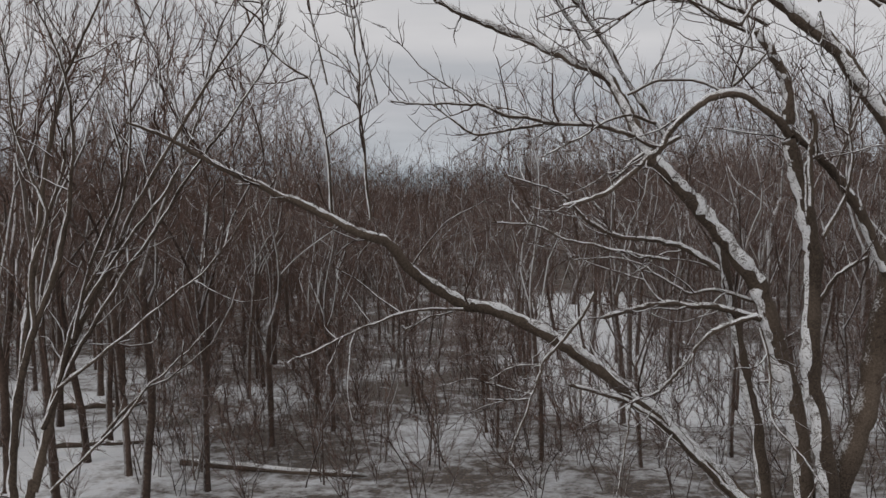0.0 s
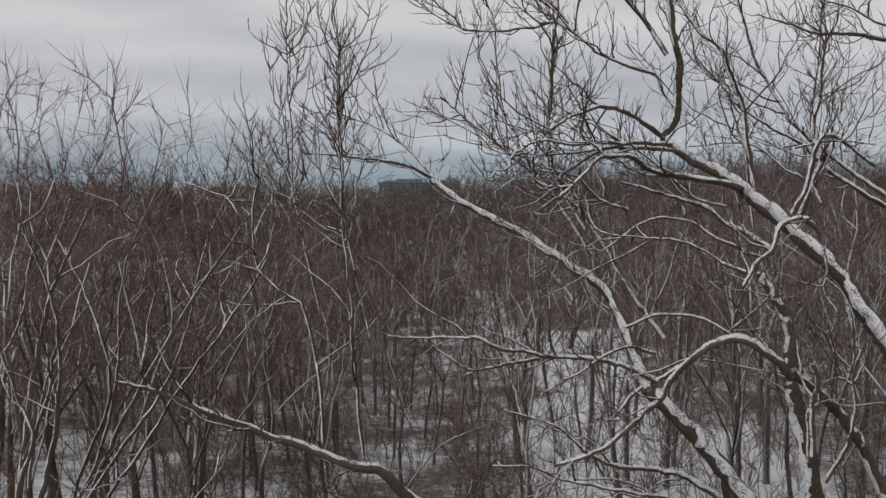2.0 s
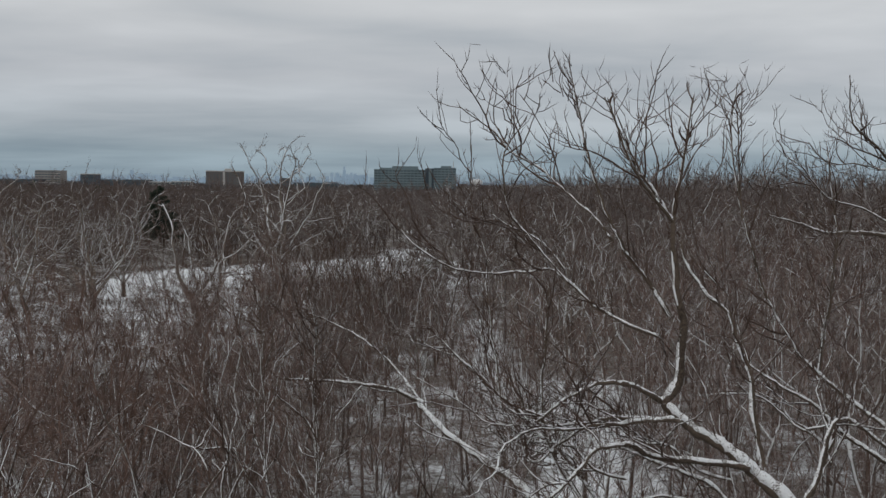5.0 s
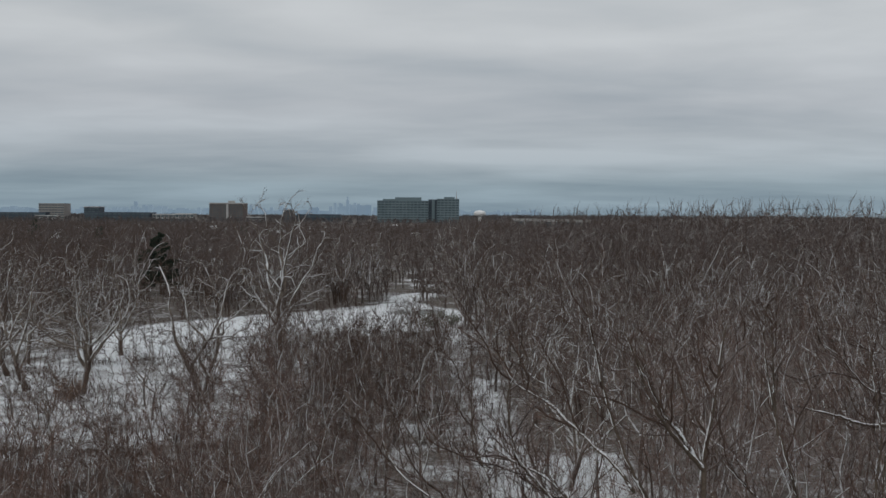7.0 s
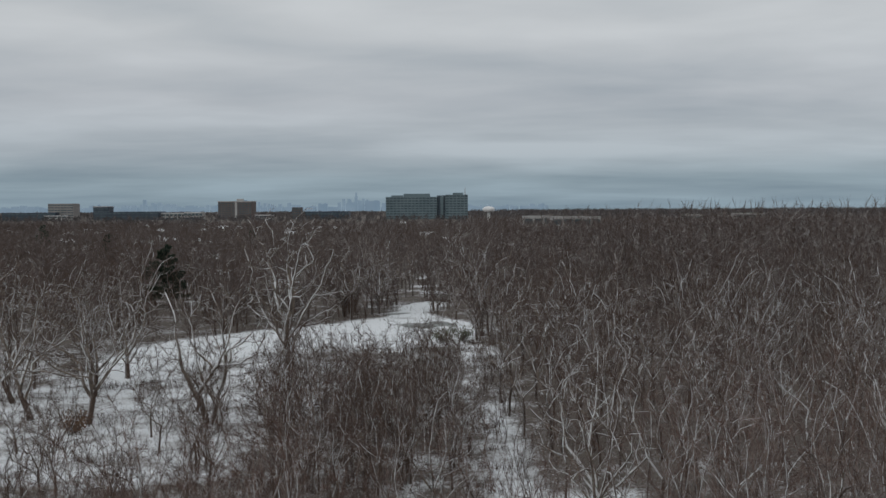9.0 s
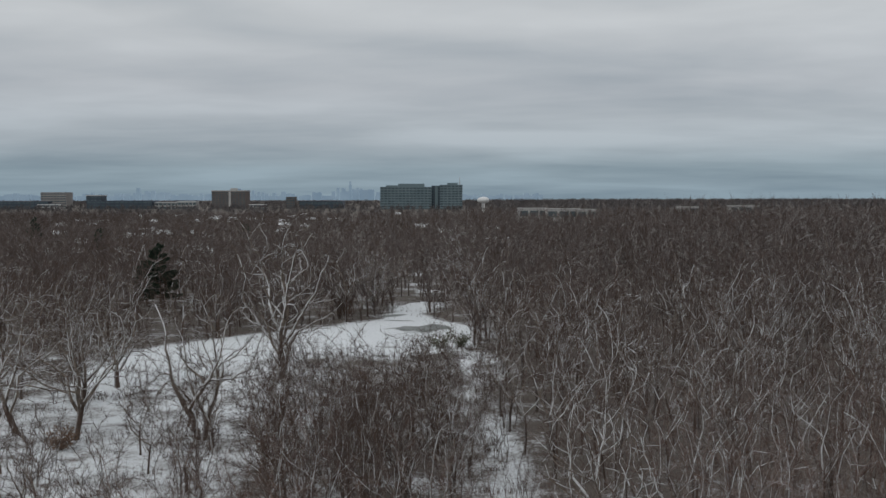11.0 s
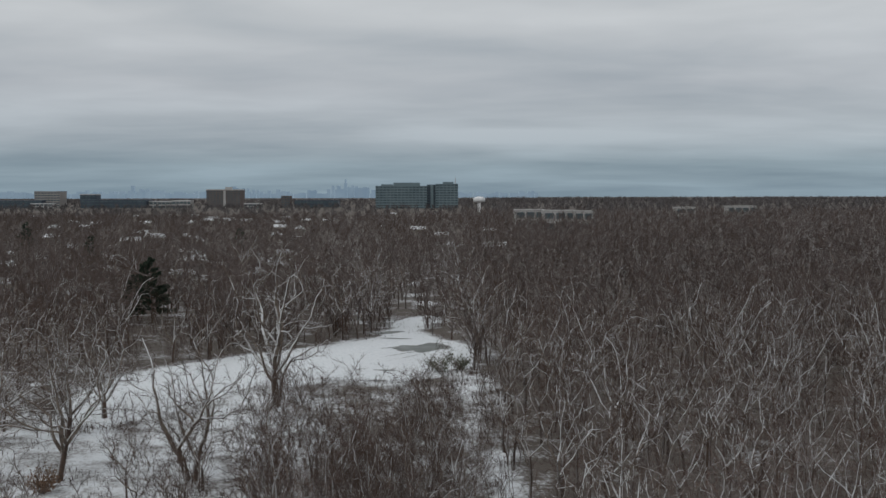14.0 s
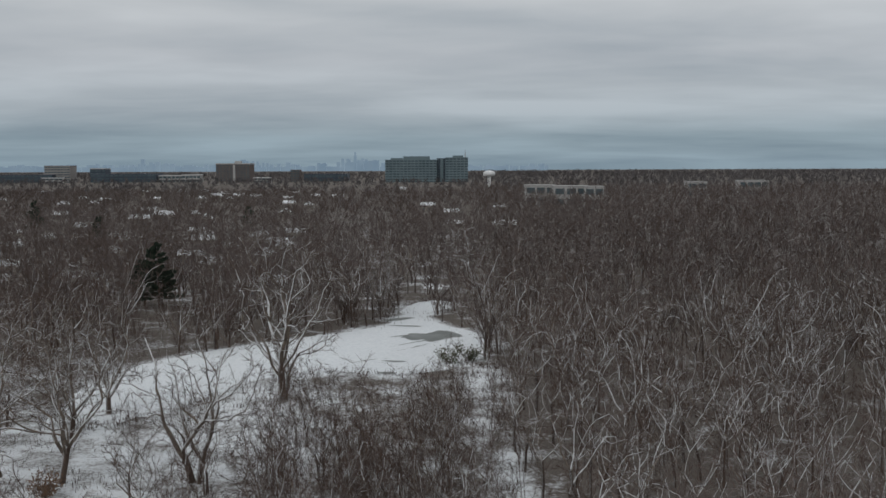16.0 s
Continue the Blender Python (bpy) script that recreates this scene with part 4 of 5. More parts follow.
NEAR_KINDS = [
    tree_thing("bare_tree", grown_tree(21, 13.5, 0.10, 0.34, 0.20, 155, 0.62, 3, 1.0, 0.0085, crook=0.18, rise=0.34, second=0.2, arm=4), BARK_DARK, TWIG_RED, "slender bare woodland tree with upswept snow-dusted branches", limb_mat=SNOWY_LIMB),
    tree_thing("bare_tree", grown_tree(22, 12.0, 0.08, 0.36, 0.18, 130, 0.62, 3, 1.0, 0.0085, crook=0.18, rise=0.36, second=0.2, arm=4), BARK_DARK, TWIG_RED, "slim dark-barked bare tree standing in the woods"),
    tree_thing("bare_tree", grown_tree(23, 14.5, 0.13, 0.30, 0.28, 185, 0.68, 3, 1.1, 0.0085, crook=0.22, rise=0.24, second=0.2, arm=4), BARK_DARK, TWIG_RED, "tall bare woodland tree with a wide twiggy crown", limb_mat=SNOWY_LIMB),
    tree_thing("bare_tree", grown_tree(24, 10.5, 0.07, 0.28, 0.24, 135, 0.57, 3, 0.9, 0.008, crook=0.28, rise=0.26, second=0.2, arm=4), BARK_DARK, TWIG_RED, "crooked thin bare tree with reddish-brown twigs"),
    tree_thing("sapling", grown_tree(25, 6.0, 0.026, 0.22, 0.24, 80, 0.45, 3, 0.8, 0.007, crook=0.16, stems=4, lean=0.16, rise=0.4, second=0.2), BARK_DARK, TWIG_RED, "many-stemmed bare sapling thicket, grey-brown", "shrub"),
    tree_thing("sapling", grown_tree(26, 8.0, 0.034, 0.26, 0.18, 80, 0.50, 3, 0.85, 0.007, crook=0.16, stems=3, lean=0.12, rise=0.45, second=0.2), BARK_GREY, TWIG_RED, "clump of tall bare saplings rising from snow", "shrub"),
]
for k in NEAR_KINDS:
    k["group"] = "woodland trees"
near_spots = []


def canopy(x, y):
    """How tall the woods stand: low near the take-off place, taller beyond and on the east side."""
    a = min(max((y - 40) / 45, 0), 1)
    b = min(max((y - 120) / 100, 0), 1) * min(max((x - 2) / 60, 0), 1)
    near = 12.0 if x < -5 else 10.0 if x < 4 else 11.4 if x < 8 else 12.8
    return near * (1 - a) + 13.6 * a + 5.4 * b


def free(spots, x, y, gap):
    return all((x - a) ** 2 + (y - b) ** 2 > gap * gap for a, b in spots)


for x, y in [(-11.0, 30), (-6.6, 33), (-4.3, 38), (8.0, 31), (6.6, 34)]:
    near_spots.append((x, y))
while len(near_spots) < 300:
    y = 21 + 56 * wood_rng.random() ** 0.95
    x = wood_rng.uniform(-1, 1) * (8 + (y + 4) * 0.46)
    low = 4.5 + (y - 55) * 0.1
    if open_ground(x, y) or (inside(x, y, GLADE) and wood_rng.random() < 0.8) or (y > 55 and x < low) or not free(near_spots, x, y, 1.5 if y < 45 else 1.8):
        continue
    near_spots.append((x, y))
near_spots = near_spots[:279]
TALL = {(-10.3, 20): (0, 14.5), (-8.6, 18.6): (0, 14.2), (-7.9, 21.5): (1, 14.7), (-7.0, 19.5): (0, 14.1), (-6.2, 22): (1, 14.2), (-9.3, 22.6): (1, 14.8), (-12.3, 24.5): (0, 14.9),
        (-5.7, 20.2): (1, 12.8), (-7.0, 61): (2, 11.8), (-12.2, 60): (2, 11.0), (-3.2, 65): (2, 11.5), (-10.0, 67): (2, 11.5), (-15.5, 64): (2, 10.5),
        (-5.2, 56): (3, 10.6), (-13.5, 55): (3, 10.0), (-0.8, 60): (2, 10.5), (-18.0, 58): (3, 9.5), (-22.0, 62): (2, 9.5), (-8.8, 71): (2, 11.5), (1.2, 66): (3, 11.0)}
near_spots += list(TALL)
first_use = set()
for n, (x, y) in enumerate(near_spots):
    kind = int(wood_rng.choice(6, p=(0.22, 0.2, 0.16, 0.16, 0.14, 0.12)))
    size = wood_rng.uniform(0.78, 1.12) * (canopy(x, y) / 13.0 if kind < 4 else 0.9)
    if (x, y) in TALL:
        kind, tall = TALL[x, y]
        size = tall / (13.5, 12.0, 14.5, 10.5)[kind]
    turn = wood_rng.uniform(0, TAU)
    if kind not in first_use:
        first_use.add(kind)
        NEAR_KINDS[kind].matrix_basis = put(x, y, turn, size)
    else:
        src = NEAR_KINDS[kind]
        keep = src.scale.copy()
        src.scale = (1, 1, 1)
        copy_thing(src, put(x, y, turn, size))
        src.scale = keep

# low bare shrubs under the near trees
SHRUBS = [tree_thing("bare_shrub", grown_tree(91 + k, 2.8, 0.013, 0.20, 0.38, 60, 0.26, 3, 0.50, 0.006, crook=0.18, stems=5, lean=0.30, rise=0.3), BARK_DARK, TWIG_RED,
                     "low leafless red-brown shrub in the snow", "shrub") for k in range(2)]
shrub_spots = []
while len(shrub_spots) < 250:
    y = 18 + 38 * wood_rng.random() ** 1.5
    x = wood_rng.uniform(-1, 1) * (7 + (y + 4) * 0.46)
    if not inside(x, y, CLEAR) and free(shrub_spots, x, y, 1.1):
        shrub_spots.append((x, y))
for n, (x, y) in enumerate(shrub_spots):
    m = put(x, y, wood_rng.uniform(0, TAU), wood_rng.uniform(0.7, 1.5))
    src = SHRUBS[n % 2]
    src["group"] = "low shrubs"
    if n < 2:
        src.matrix_basis = m
    else:
        copy_thing(src, m @ Matrix.Diagonal((1 / src.scale[0],) * 3 + (1,)))

# fallen logs half under snow
for a, b, r in (((-6.9, 22.6), (-2.0, 21.3), 0.11), ((-12.6, 29.5), (-9.8, 30.2), 0.13), ((-10.8, 24.2), (-8.4, 24.8), 0.10)):
    root = tagged(new("fallen_log"), "dark fallen log with snow on top", "log", "fallen logs")
    root.location = (a[0], a[1], gz(*a))
    q = np.array([(a[0] + (b[0] - a[0]) * k, a[1] + (b[1] - a[1]) * k, 0) for k in np.linspace(0, 1, 9)])
    q[:, 2] = [gz(u[0], u[1]) + r * 0.6 for u in q]
    q[1:-1] += wood_rng.normal(0, r * 0.25, (7, 3))
    q -= np.array(root.location)
    v, t = tube(q, np.linspace(r, r * 0.55, 9), 9)
    part("log", tri_mesh("log", v, t, BARK_NEAR, True), root)
    v, t = tube(q + np.array([0, 0, r * 0.55]), np.linspace(r, r * 0.55, 9) * wood_rng.uniform(0.5, 0.85, 9), 8)
    part("snow", tri_mesh("snow", v, t, SNOW_HEAP, True), root)

# big open-grown trees round the pond
OAKS = [
    ("oak_tree", (-20.0, 131), 20.5, 0.42, 41, "broad old oak, bare, pale limbs, beside the frozen pond"),
    ("oak_tree", (-35.2, 103.0), 17.5, 0.30, 42, "spreading bare tree with brown leaves at its foot"),
    ("oak_tree", (-38.4, 126), 15.0, 0.28, 43, "bare spreading tree standing in the snow"),
    ("oak_tree", (-23.6, 104), 15.5, 0.30, 44, "dark bare tree with a forked trunk in snow"),
    ("oak_tree", (-41.5, 105), 17.0, 0.30, 45, "large bare tree with grey spreading limbs"),
    ("oak_tree", (-13.5, 196), 13.0, 0.30, 46, "bare tree on the far bank of the pond"),
    ("oak_tree", (-18.0, 190), 14.0, 0.28, 47, "bare tree on the snowy pond bank"),
    ("oak_tree", (8.7, 69), 13.0, 0.24, 48, "bare tree with a round fan of snowy limbs"),
    ("oak_tree", (2.5, 225), 16.0, 0.35, 49, "pale-limbed bare tree beyond the pond"),
    ("oak_tree", (4.5, 160), 14.0, 0.25, 50, "grey bare tree at the edge of the pond"),
    ("oak_tree", (-39.6, 117.7), 15.0, 0.28, 61, "bare spreading tree at the edge of the meadow"),
    ("oak_tree", (-47.0, 114), 15.0, 0.28, 62, "large bare tree with pale spreading limbs"),
    ("young_tree", (-25.2, 91.8), 9.5, 0.09, 51, "young bare tree in the snowy meadow"),
    ("young_tree", (-30.4, 79), 8.5, 0.09, 52, "thin bare tree at the meadow edge"),
    ("young_tree", (-37.5, 92), 8.0, 0.08, 53, "thin bare tree in the snowy meadow"),
    ("young_tree", (-27.6, 98), 9.5, 0.09, 54, "slim bare tree standing in snow"),
    ("young_tree", (-1.7, 107), 10.5, 0.14, 55, "dark bare tree rising from brush"),
    ("young_tree", (-20.0, 87), 9.0, 0.10, 56, "bare tree rooted at the thicket edge"),
    ("young_tree", (-44.0, 96), 10.0, 0.12, 57, "bare tree in the snowy meadow"),
    ("young_tree", (-47.0, 138), 12.0, 0.16, 58, "bare tree on the pond shore"),
    ("young_tree", (-39.0, 158), 12.5, 0.18, 59, "bare tree behind the pond"),
    ("young_tree", (-34.0, 72), 9.0, 0.10, 151, "slim bare tree before the snowy meadow"),
    ("young_tree", (-28.0, 76), 8.5, 0.09, 152, "slim bare tree before the snowy meadow"),
    ("young_tree", (-22.5, 72), 9.5, 0.10, 153, "slim bare tree before the snowy meadow"),
    ("young_tree", (-17.5, 77), 9.5, 0.11, 154, "slim pale-limbed tree at the thicket edge"),
    ("young_tree", (-14.0, 84), 10.0, 0.12, 155, "pale-limbed bare tree in a thicket"),
    ("young_tree", (-10.5, 80), 10.0, 0.11, 156, "pale-limbed bare tree in a thicket"),
    ("young_tree", (-15.5, 96), 10.5, 0.12, 157, "pale-limbed bare tree in a thicket"),
    ("young_tree", (-39.5, 80), 8.5, 0.09, 158, "thin bare tree in the snowy meadow"),
    ("young_tree", (-33.0, 88), 8.0, 0.09, 159, "thin bare tree in the snowy meadow"),
    ("young_tree", (-26.0, 109), 9.5, 0.11, 160, "bare tree in the snowy meadow"),
    ("young_tree", (-6.0, 88), 10.5, 0.12, 161, "pale-limbed bare tree in a thicket"),
    ("young_tree", (-52.0, 112), 13.0, 0.18, 162, "bare tree at the meadow's end"),
    ("young_tree", (-57.0, 122), 14.0, 0.20, 163, "bare tree at the meadow's end"),
    ("young_tree", (-1.1, 68.8), 10.5, 0.13, 164, "dark bare tree rooted in a snowy gap"),
    ("young_tree", (-29.0, 170), 13.0, 0.18, 60, "bare tree on the far pond bank"),
]
for nm, (x, y), h, r, seed, label in OAKS:
    if nm == "oak_tree":
        shape = grown_tree(seed, h, r, 0.20, 0.41, 420, 0.82, 4, 1.1, 0.017, stems=2 if seed in (41, 44) else 1, lean=0.14, crook=0.20, rise=0.13, outer=0.6, sides=5, second=0.3, cut=1.3, fan=9 if seed != 41 else 12, arm=5, open_up=0.8, stout=1.6 if seed != 41 else 2.1)
    else:
        shape = grown_tree(seed, h, r, 0.26, 0.31, 210, 0.62, 4, 0.95, 0.013, crook=0.20, rise=0.20, outer=0.6, sides=4, second=0.3, cut=1.3, fan=7, arm=4, stout=1.3)
    ob = tree_thing(nm, shape, BARK_DARK, TWIG, label, "tree", OAK_LIMB)
    ob.matrix_basis = put(x, y, seed * 1.7, 1.0)
    ob["group"] = "oaks by the pond"

# the deeper woods: many trees in one body
MID_KINDS = [grown_tree(61 + k, hh, rr, bb, ww, 108, 0.95, 3, 1.35, 0.017, crook=0.22, rise=ri, outer=0.55, second=0.1, cut=1.3, fan=8)
             for k, (hh, rr, bb, ww, ri) in enumerate(((13.5, 0.15, 0.30, 0.34, 0.14), (14.5, 0.16, 0.32, 0.31, 0.20), (13.0, 0.14, 0.28, 0.36, 0.10), (14.0, 0.15, 0.34, 0.29, 0.24),
                                                       (12.5, 0.13, 0.26, 0.33, 0.16), (15.0, 0.16, 0.34, 0.35, 0.12), (11.5, 0.12, 0.26, 0.29, 0.28), (13.8, 0.15, 0.30, 0.38, 0.10)))]
MID_KINDS.append(grown_tree(69, 7.5, 0.055, 0.22, 0.30, 70, 0.70, 4, 1.0, 0.014, crook=0.18, stems=3, lean=0.15, rise=0.3))
FAR_KINDS = [grown_tree(71 + k, hh, 0.18, bb, ww, 40, 1.6, 2, 2.3, 0.038, crook=0.22, rise=0.14, outer=0.55, cut=1.7)
             for k, (hh, bb, ww) in enumerate(((14.5, 0.20, 0.36), (13.0, 0.17, 0.40), (15.5, 0.22, 0.34), (14.0, 0.20, 0.38), (12.5, 0.16, 0.37)))]


def stand(spots, kinds, rng, lo, hi):
    """The trunks and the crowns of a stand of trees, each as one body."""
    bodies = [], [], []
    for x, y in spots:
        shapes = kinds[int(rng.integers(len(kinds)))]
        a, s = rng.uniform(0, TAU), rng.uniform(lo, hi) * (canopy(x, y) / 14.0 if lo < 0.79 else 1.0)
        m = np.array([[math.cos(a), -math.sin(a), 0], [math.sin(a), math.cos(a), 0], [0, 0, 1]]).T * s
        o = np.array([x, y, gz(x, y)])
        for body, (v, t) in zip(bodies, shapes):
            body.append((v @ m + o, t))
    return [join(b) for b in bodies]


def scatter(rng, count, y0, y1, tall):
    spots = []
    while len(spots) < count:
        y = math.sqrt(rng.uniform(y0 * y0, y1 * y1))
        x = rng.uniform(-1, 1) * (12 + y * 0.48)
        if inside(x, y, GLADE):
            continue
        if abs(x + 54.5 * y / 203) < 5 and 150 < y < 204 or x < -0.05 * y and y > 205 and rng.random() < 0.30:
            continue
        if not open_ground(x, y) and not (y < 150 and x < 5 + (y < 100) * 1.5) and not (y < 215 and -60 < x < 3 and y < 168 + x * 0.9):
            spots.append((x, y))
    return spots


def stuff(name, arrays, mat, label, category):
    ob = new(name, tri_mesh(name, arrays[0], arrays[1], mat))
    return tagged(ob, label, category, kind="stuff")


behind = [(wood_rng.uniform(-95, -6), wood_rng.uniform(168, 262)) for _ in range(260)]
bank = [(wood_rng.uniform(-88, -47), wood_rng.uniform(121, 176)) for _ in range(30)]
behind = [(x, y) for x, y in behind if not (abs(x + 54.5 * y / 203) < 5 and y < 204)]
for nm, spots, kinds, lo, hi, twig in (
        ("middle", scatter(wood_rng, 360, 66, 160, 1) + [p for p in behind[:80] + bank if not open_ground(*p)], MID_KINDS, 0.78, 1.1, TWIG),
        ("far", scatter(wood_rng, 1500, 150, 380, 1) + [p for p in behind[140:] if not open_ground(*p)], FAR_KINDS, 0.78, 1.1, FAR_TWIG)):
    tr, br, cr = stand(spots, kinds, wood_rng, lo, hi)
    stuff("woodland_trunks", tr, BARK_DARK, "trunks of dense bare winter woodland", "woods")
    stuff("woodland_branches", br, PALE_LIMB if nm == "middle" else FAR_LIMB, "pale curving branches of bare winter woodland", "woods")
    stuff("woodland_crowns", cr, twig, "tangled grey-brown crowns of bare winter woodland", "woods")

# thickets of thin stems before the oak
BRUSH = [grown_tree(81 + k, hh, 0.038, 0.22, 0.28, 66, 0.62, 3, 1.05, 0.012, crook=0.16, stems=4, lean=0.18, rise=0.3) for k, hh in enumerate((8.0, 6.5, 5.5))]
brush_spots = [(wood_rng.uniform(-15, 1.0), wood_rng.uniform(74, 126)) for _ in range(18)] + [(wood_rng.normal(-9, 3.5), wood_rng.normal(66, 6)) for _ in range(22)]
brush_spots += [(wood_rng.uniform(-46, -10), wood_rng.uniform(48, 72)) for _ in range(88)] + [(wood_rng.uniform(-60, -40), wood_rng.uniform(118, 136)) for _ in range(12)] + [(wood_rng.uniform(-70, -8), wood_rng.uniform(172, 215)) for _ in range(40)] + [(x + wood_rng.normal(0, 2.0), y + abs(wood_rng.normal(4, 3))) for x, y, _ in smooth_chain([(*p, 0) for p in POND[:6]], 6)] + [(wood_rng.normal(-2.2, 0.8), wood_rng.normal(196, 3)) for _ in range(6)] + [(wood_rng.normal(-47, 5), wood_rng.normal(176, 7)) for _ in range(18)]
brush_spots += [(wood_rng.normal(3.6, 1.6), wood_rng.uniform(62, 135)) for _ in range(22)]
brush_spots = [p for p in brush_spots if not inside(*p, POND)]
thicket_spots = [(wood_rng.normal(-10.0, 5.0), wood_rng.normal(95, 12)) for _ in range(38)] + [(wood_rng.normal(-1.5, 2.0), wood_rng.normal(99, 12)) for _ in range(14)]
thicket_spots += [(wood_rng.uniform(-27, -9), wood_rng.uniform(43, 60)) for _ in range(15)] + [(wood_rng.uniform(-14, -3), wood_rng.uniform(74, 85)) for _ in range(13)]
thicket_spots = [p for p in thicket_spots if p[0] < 2.2 and p[1] < 128]
tr, br, cr = stand(brush_spots, BRUSH, wood_rng, 0.8, 1.1)
tr = join([tr, br])
THICKET = [grown_tree(86 + k, hh, rr, 0.22, ww, 170, 0.70, 4, 1.1, 0.012, stems=st, lean=0.14, crook=0.2, rise=0.22, second=0.1, cut=1.4, fan=8, arm=4)
           for k, (hh, rr, ww, st) in enumerate(((10.5, 0.09, 0.26, 2), (9.5, 0.08, 0.28, 3), (11.5, 0.13, 0.32, 1), (10.5, 0.12, 0.34, 1)))]
tr2, br2, cr2 = stand(thicket_spots, THICKET, wood_rng, 0.8, 1.1)
stuff("thicket_branches", br2, PALE_LIMB, "grey-brown branches of a leafless thicket", "thicket")
stuff("thicket_stems", tr2, BARK_DARK, "slim trunks of a leafless thicket in snow", "thicket")
stuff("thicket_twigs", cr2, TWIG, "dense dark leafless twigs of a tall thicket", "thicket")
stuff("brush_stems", tr, BARK_DARK, "thin stems of leafless brush standing in snow", "brush")
stuff("brush_twigs", cr, TWIG, "dense leafless dark twigs of a thicket", "brush")


def far_crowns(rng, count, y0, y1, rays, width, height):
    """Distant bare crowns: sheaves of thin rising branches."""
    y = np.sqrt(rng.uniform(y0 * y0, y1 * y1, count))
    x = rng.uniform(-1, 1, count) * (20 + y * 0.47)
    h = rng.uniform(0.75, 1.15, count) * height
    h *= np.where(x < 0.02 * y, 0.72, 1.0)
    a = rng.uniform(0, TAU, (count, rays))
    e = rng.uniform(0.15, 1.0, (count, rays)) ** 0.6
    spread = h[:, None] * 0.34 * np.sqrt(1 - e * e * 0.85)
    base = np.stack([np.repeat(x[:, None], rays, 1), np.repeat(y[:, None], rays, 1), h[:, None] * rng.uniform(0.1, 0.62, (count, rays))], -1)
    base[..., :2] += rng.normal(0, 1.2, base[..., :2].shape)
    tip = base + np.stack([np.cos(a) * spread, np.sin(a) * spread, h[:, None] * 0.42 * e], -1)
    tip[..., 2] = np.minimum(tip[..., 2], h[:, None])
    base[..., 2] += 1.5
    tip[..., 2] += 1.5
    d = (tip - base).reshape(-1, 3)
    base, tip = base.reshape(-1, 3), tip.reshape(-1, 3)
    u = np.cross(d, np.array([0.31, 0.2, 0.93]))
    u /= np.linalg.norm(u, axis=1)[:, None] + 1e-9
    w = np.cross(d, u)
    w /= np.linalg.norm(w, axis=1)[:, None] + 1e-9
    r = width * rng.uniform(0.5, 1.2, len(d))[:, None]
    v = np.stack([base + u * r, base - u * r * 0.5 + w * r * 0.87, base - u * r * 0.5 - w * r * 0.87, tip], 1).reshape(-1, 3)
    k = np.arange(len(d))[:, None] * 4
    t = np.concatenate([k + np.array([[0, 1, 3]]), k + np.array([[1, 2, 3]]), k + np.array([[2, 0, 3]])], 0)
    return v, t


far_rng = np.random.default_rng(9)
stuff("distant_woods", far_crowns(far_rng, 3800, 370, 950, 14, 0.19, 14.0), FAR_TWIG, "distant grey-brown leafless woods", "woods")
stuff("distant_woods", far_crowns(far_rng, 6500, 880, 3200, 8, 0.55, 14.0), HAZED_TWIG, "far band of leafless woods, greyed for haze", "woods")

# dry weeds poking through the snow
def weeds(rng, clumps, per, height):
    blades = []
    for cx, cy, wide in clumps:
        for _ in range(per):
            x, y = rng.normal(cx, wide), rng.normal(cy, wide * 0.35)
            if inside(x, y, POND) and rng.random() < 0.85:
                continue
            base = np.array([x, y, gz(x, y) - 0.05])
            lean = rng.normal(0, 0.3, 2)
            h = height * rng.uniform(0.4, 1.2)
            blades.append(tube(np.array([base, base + (lean[0] * h * 0.4, lean[1] * h * 0.4, h * 0.6), base + (lean[0] * h, lean[1] * h, h)]), (0.022, 0.018, 0.008), 3))
    return join(blades)


weed_rng = np.random.default_rng(33)
clumps = [(weed_rng.uniform(-60, -14), weed_rng.uniform(80, 140), weed_rng.uniform(0.5, 2.2)) for _ in range(80)]
rim = smooth_chain([(*p, 0) for p in POND + POND[:1]], 5)
clumps += [(x + weed_rng.normal(0, 0.6), y + weed_rng.normal(0, 0.6), 1.3) for x, y, _ in rim]
clumps += [(weed_rng.uniform(-2, 6), weed_rng.uniform(62, 148), weed_rng.uniform(0.4, 1.2)) for _ in range(40)]
stuff("dry_weeds", weeds(weed_rng, clumps, 26, 0.75), TWIG, "dry brown weeds poking through snow", "weeds")

# ---- pines ----


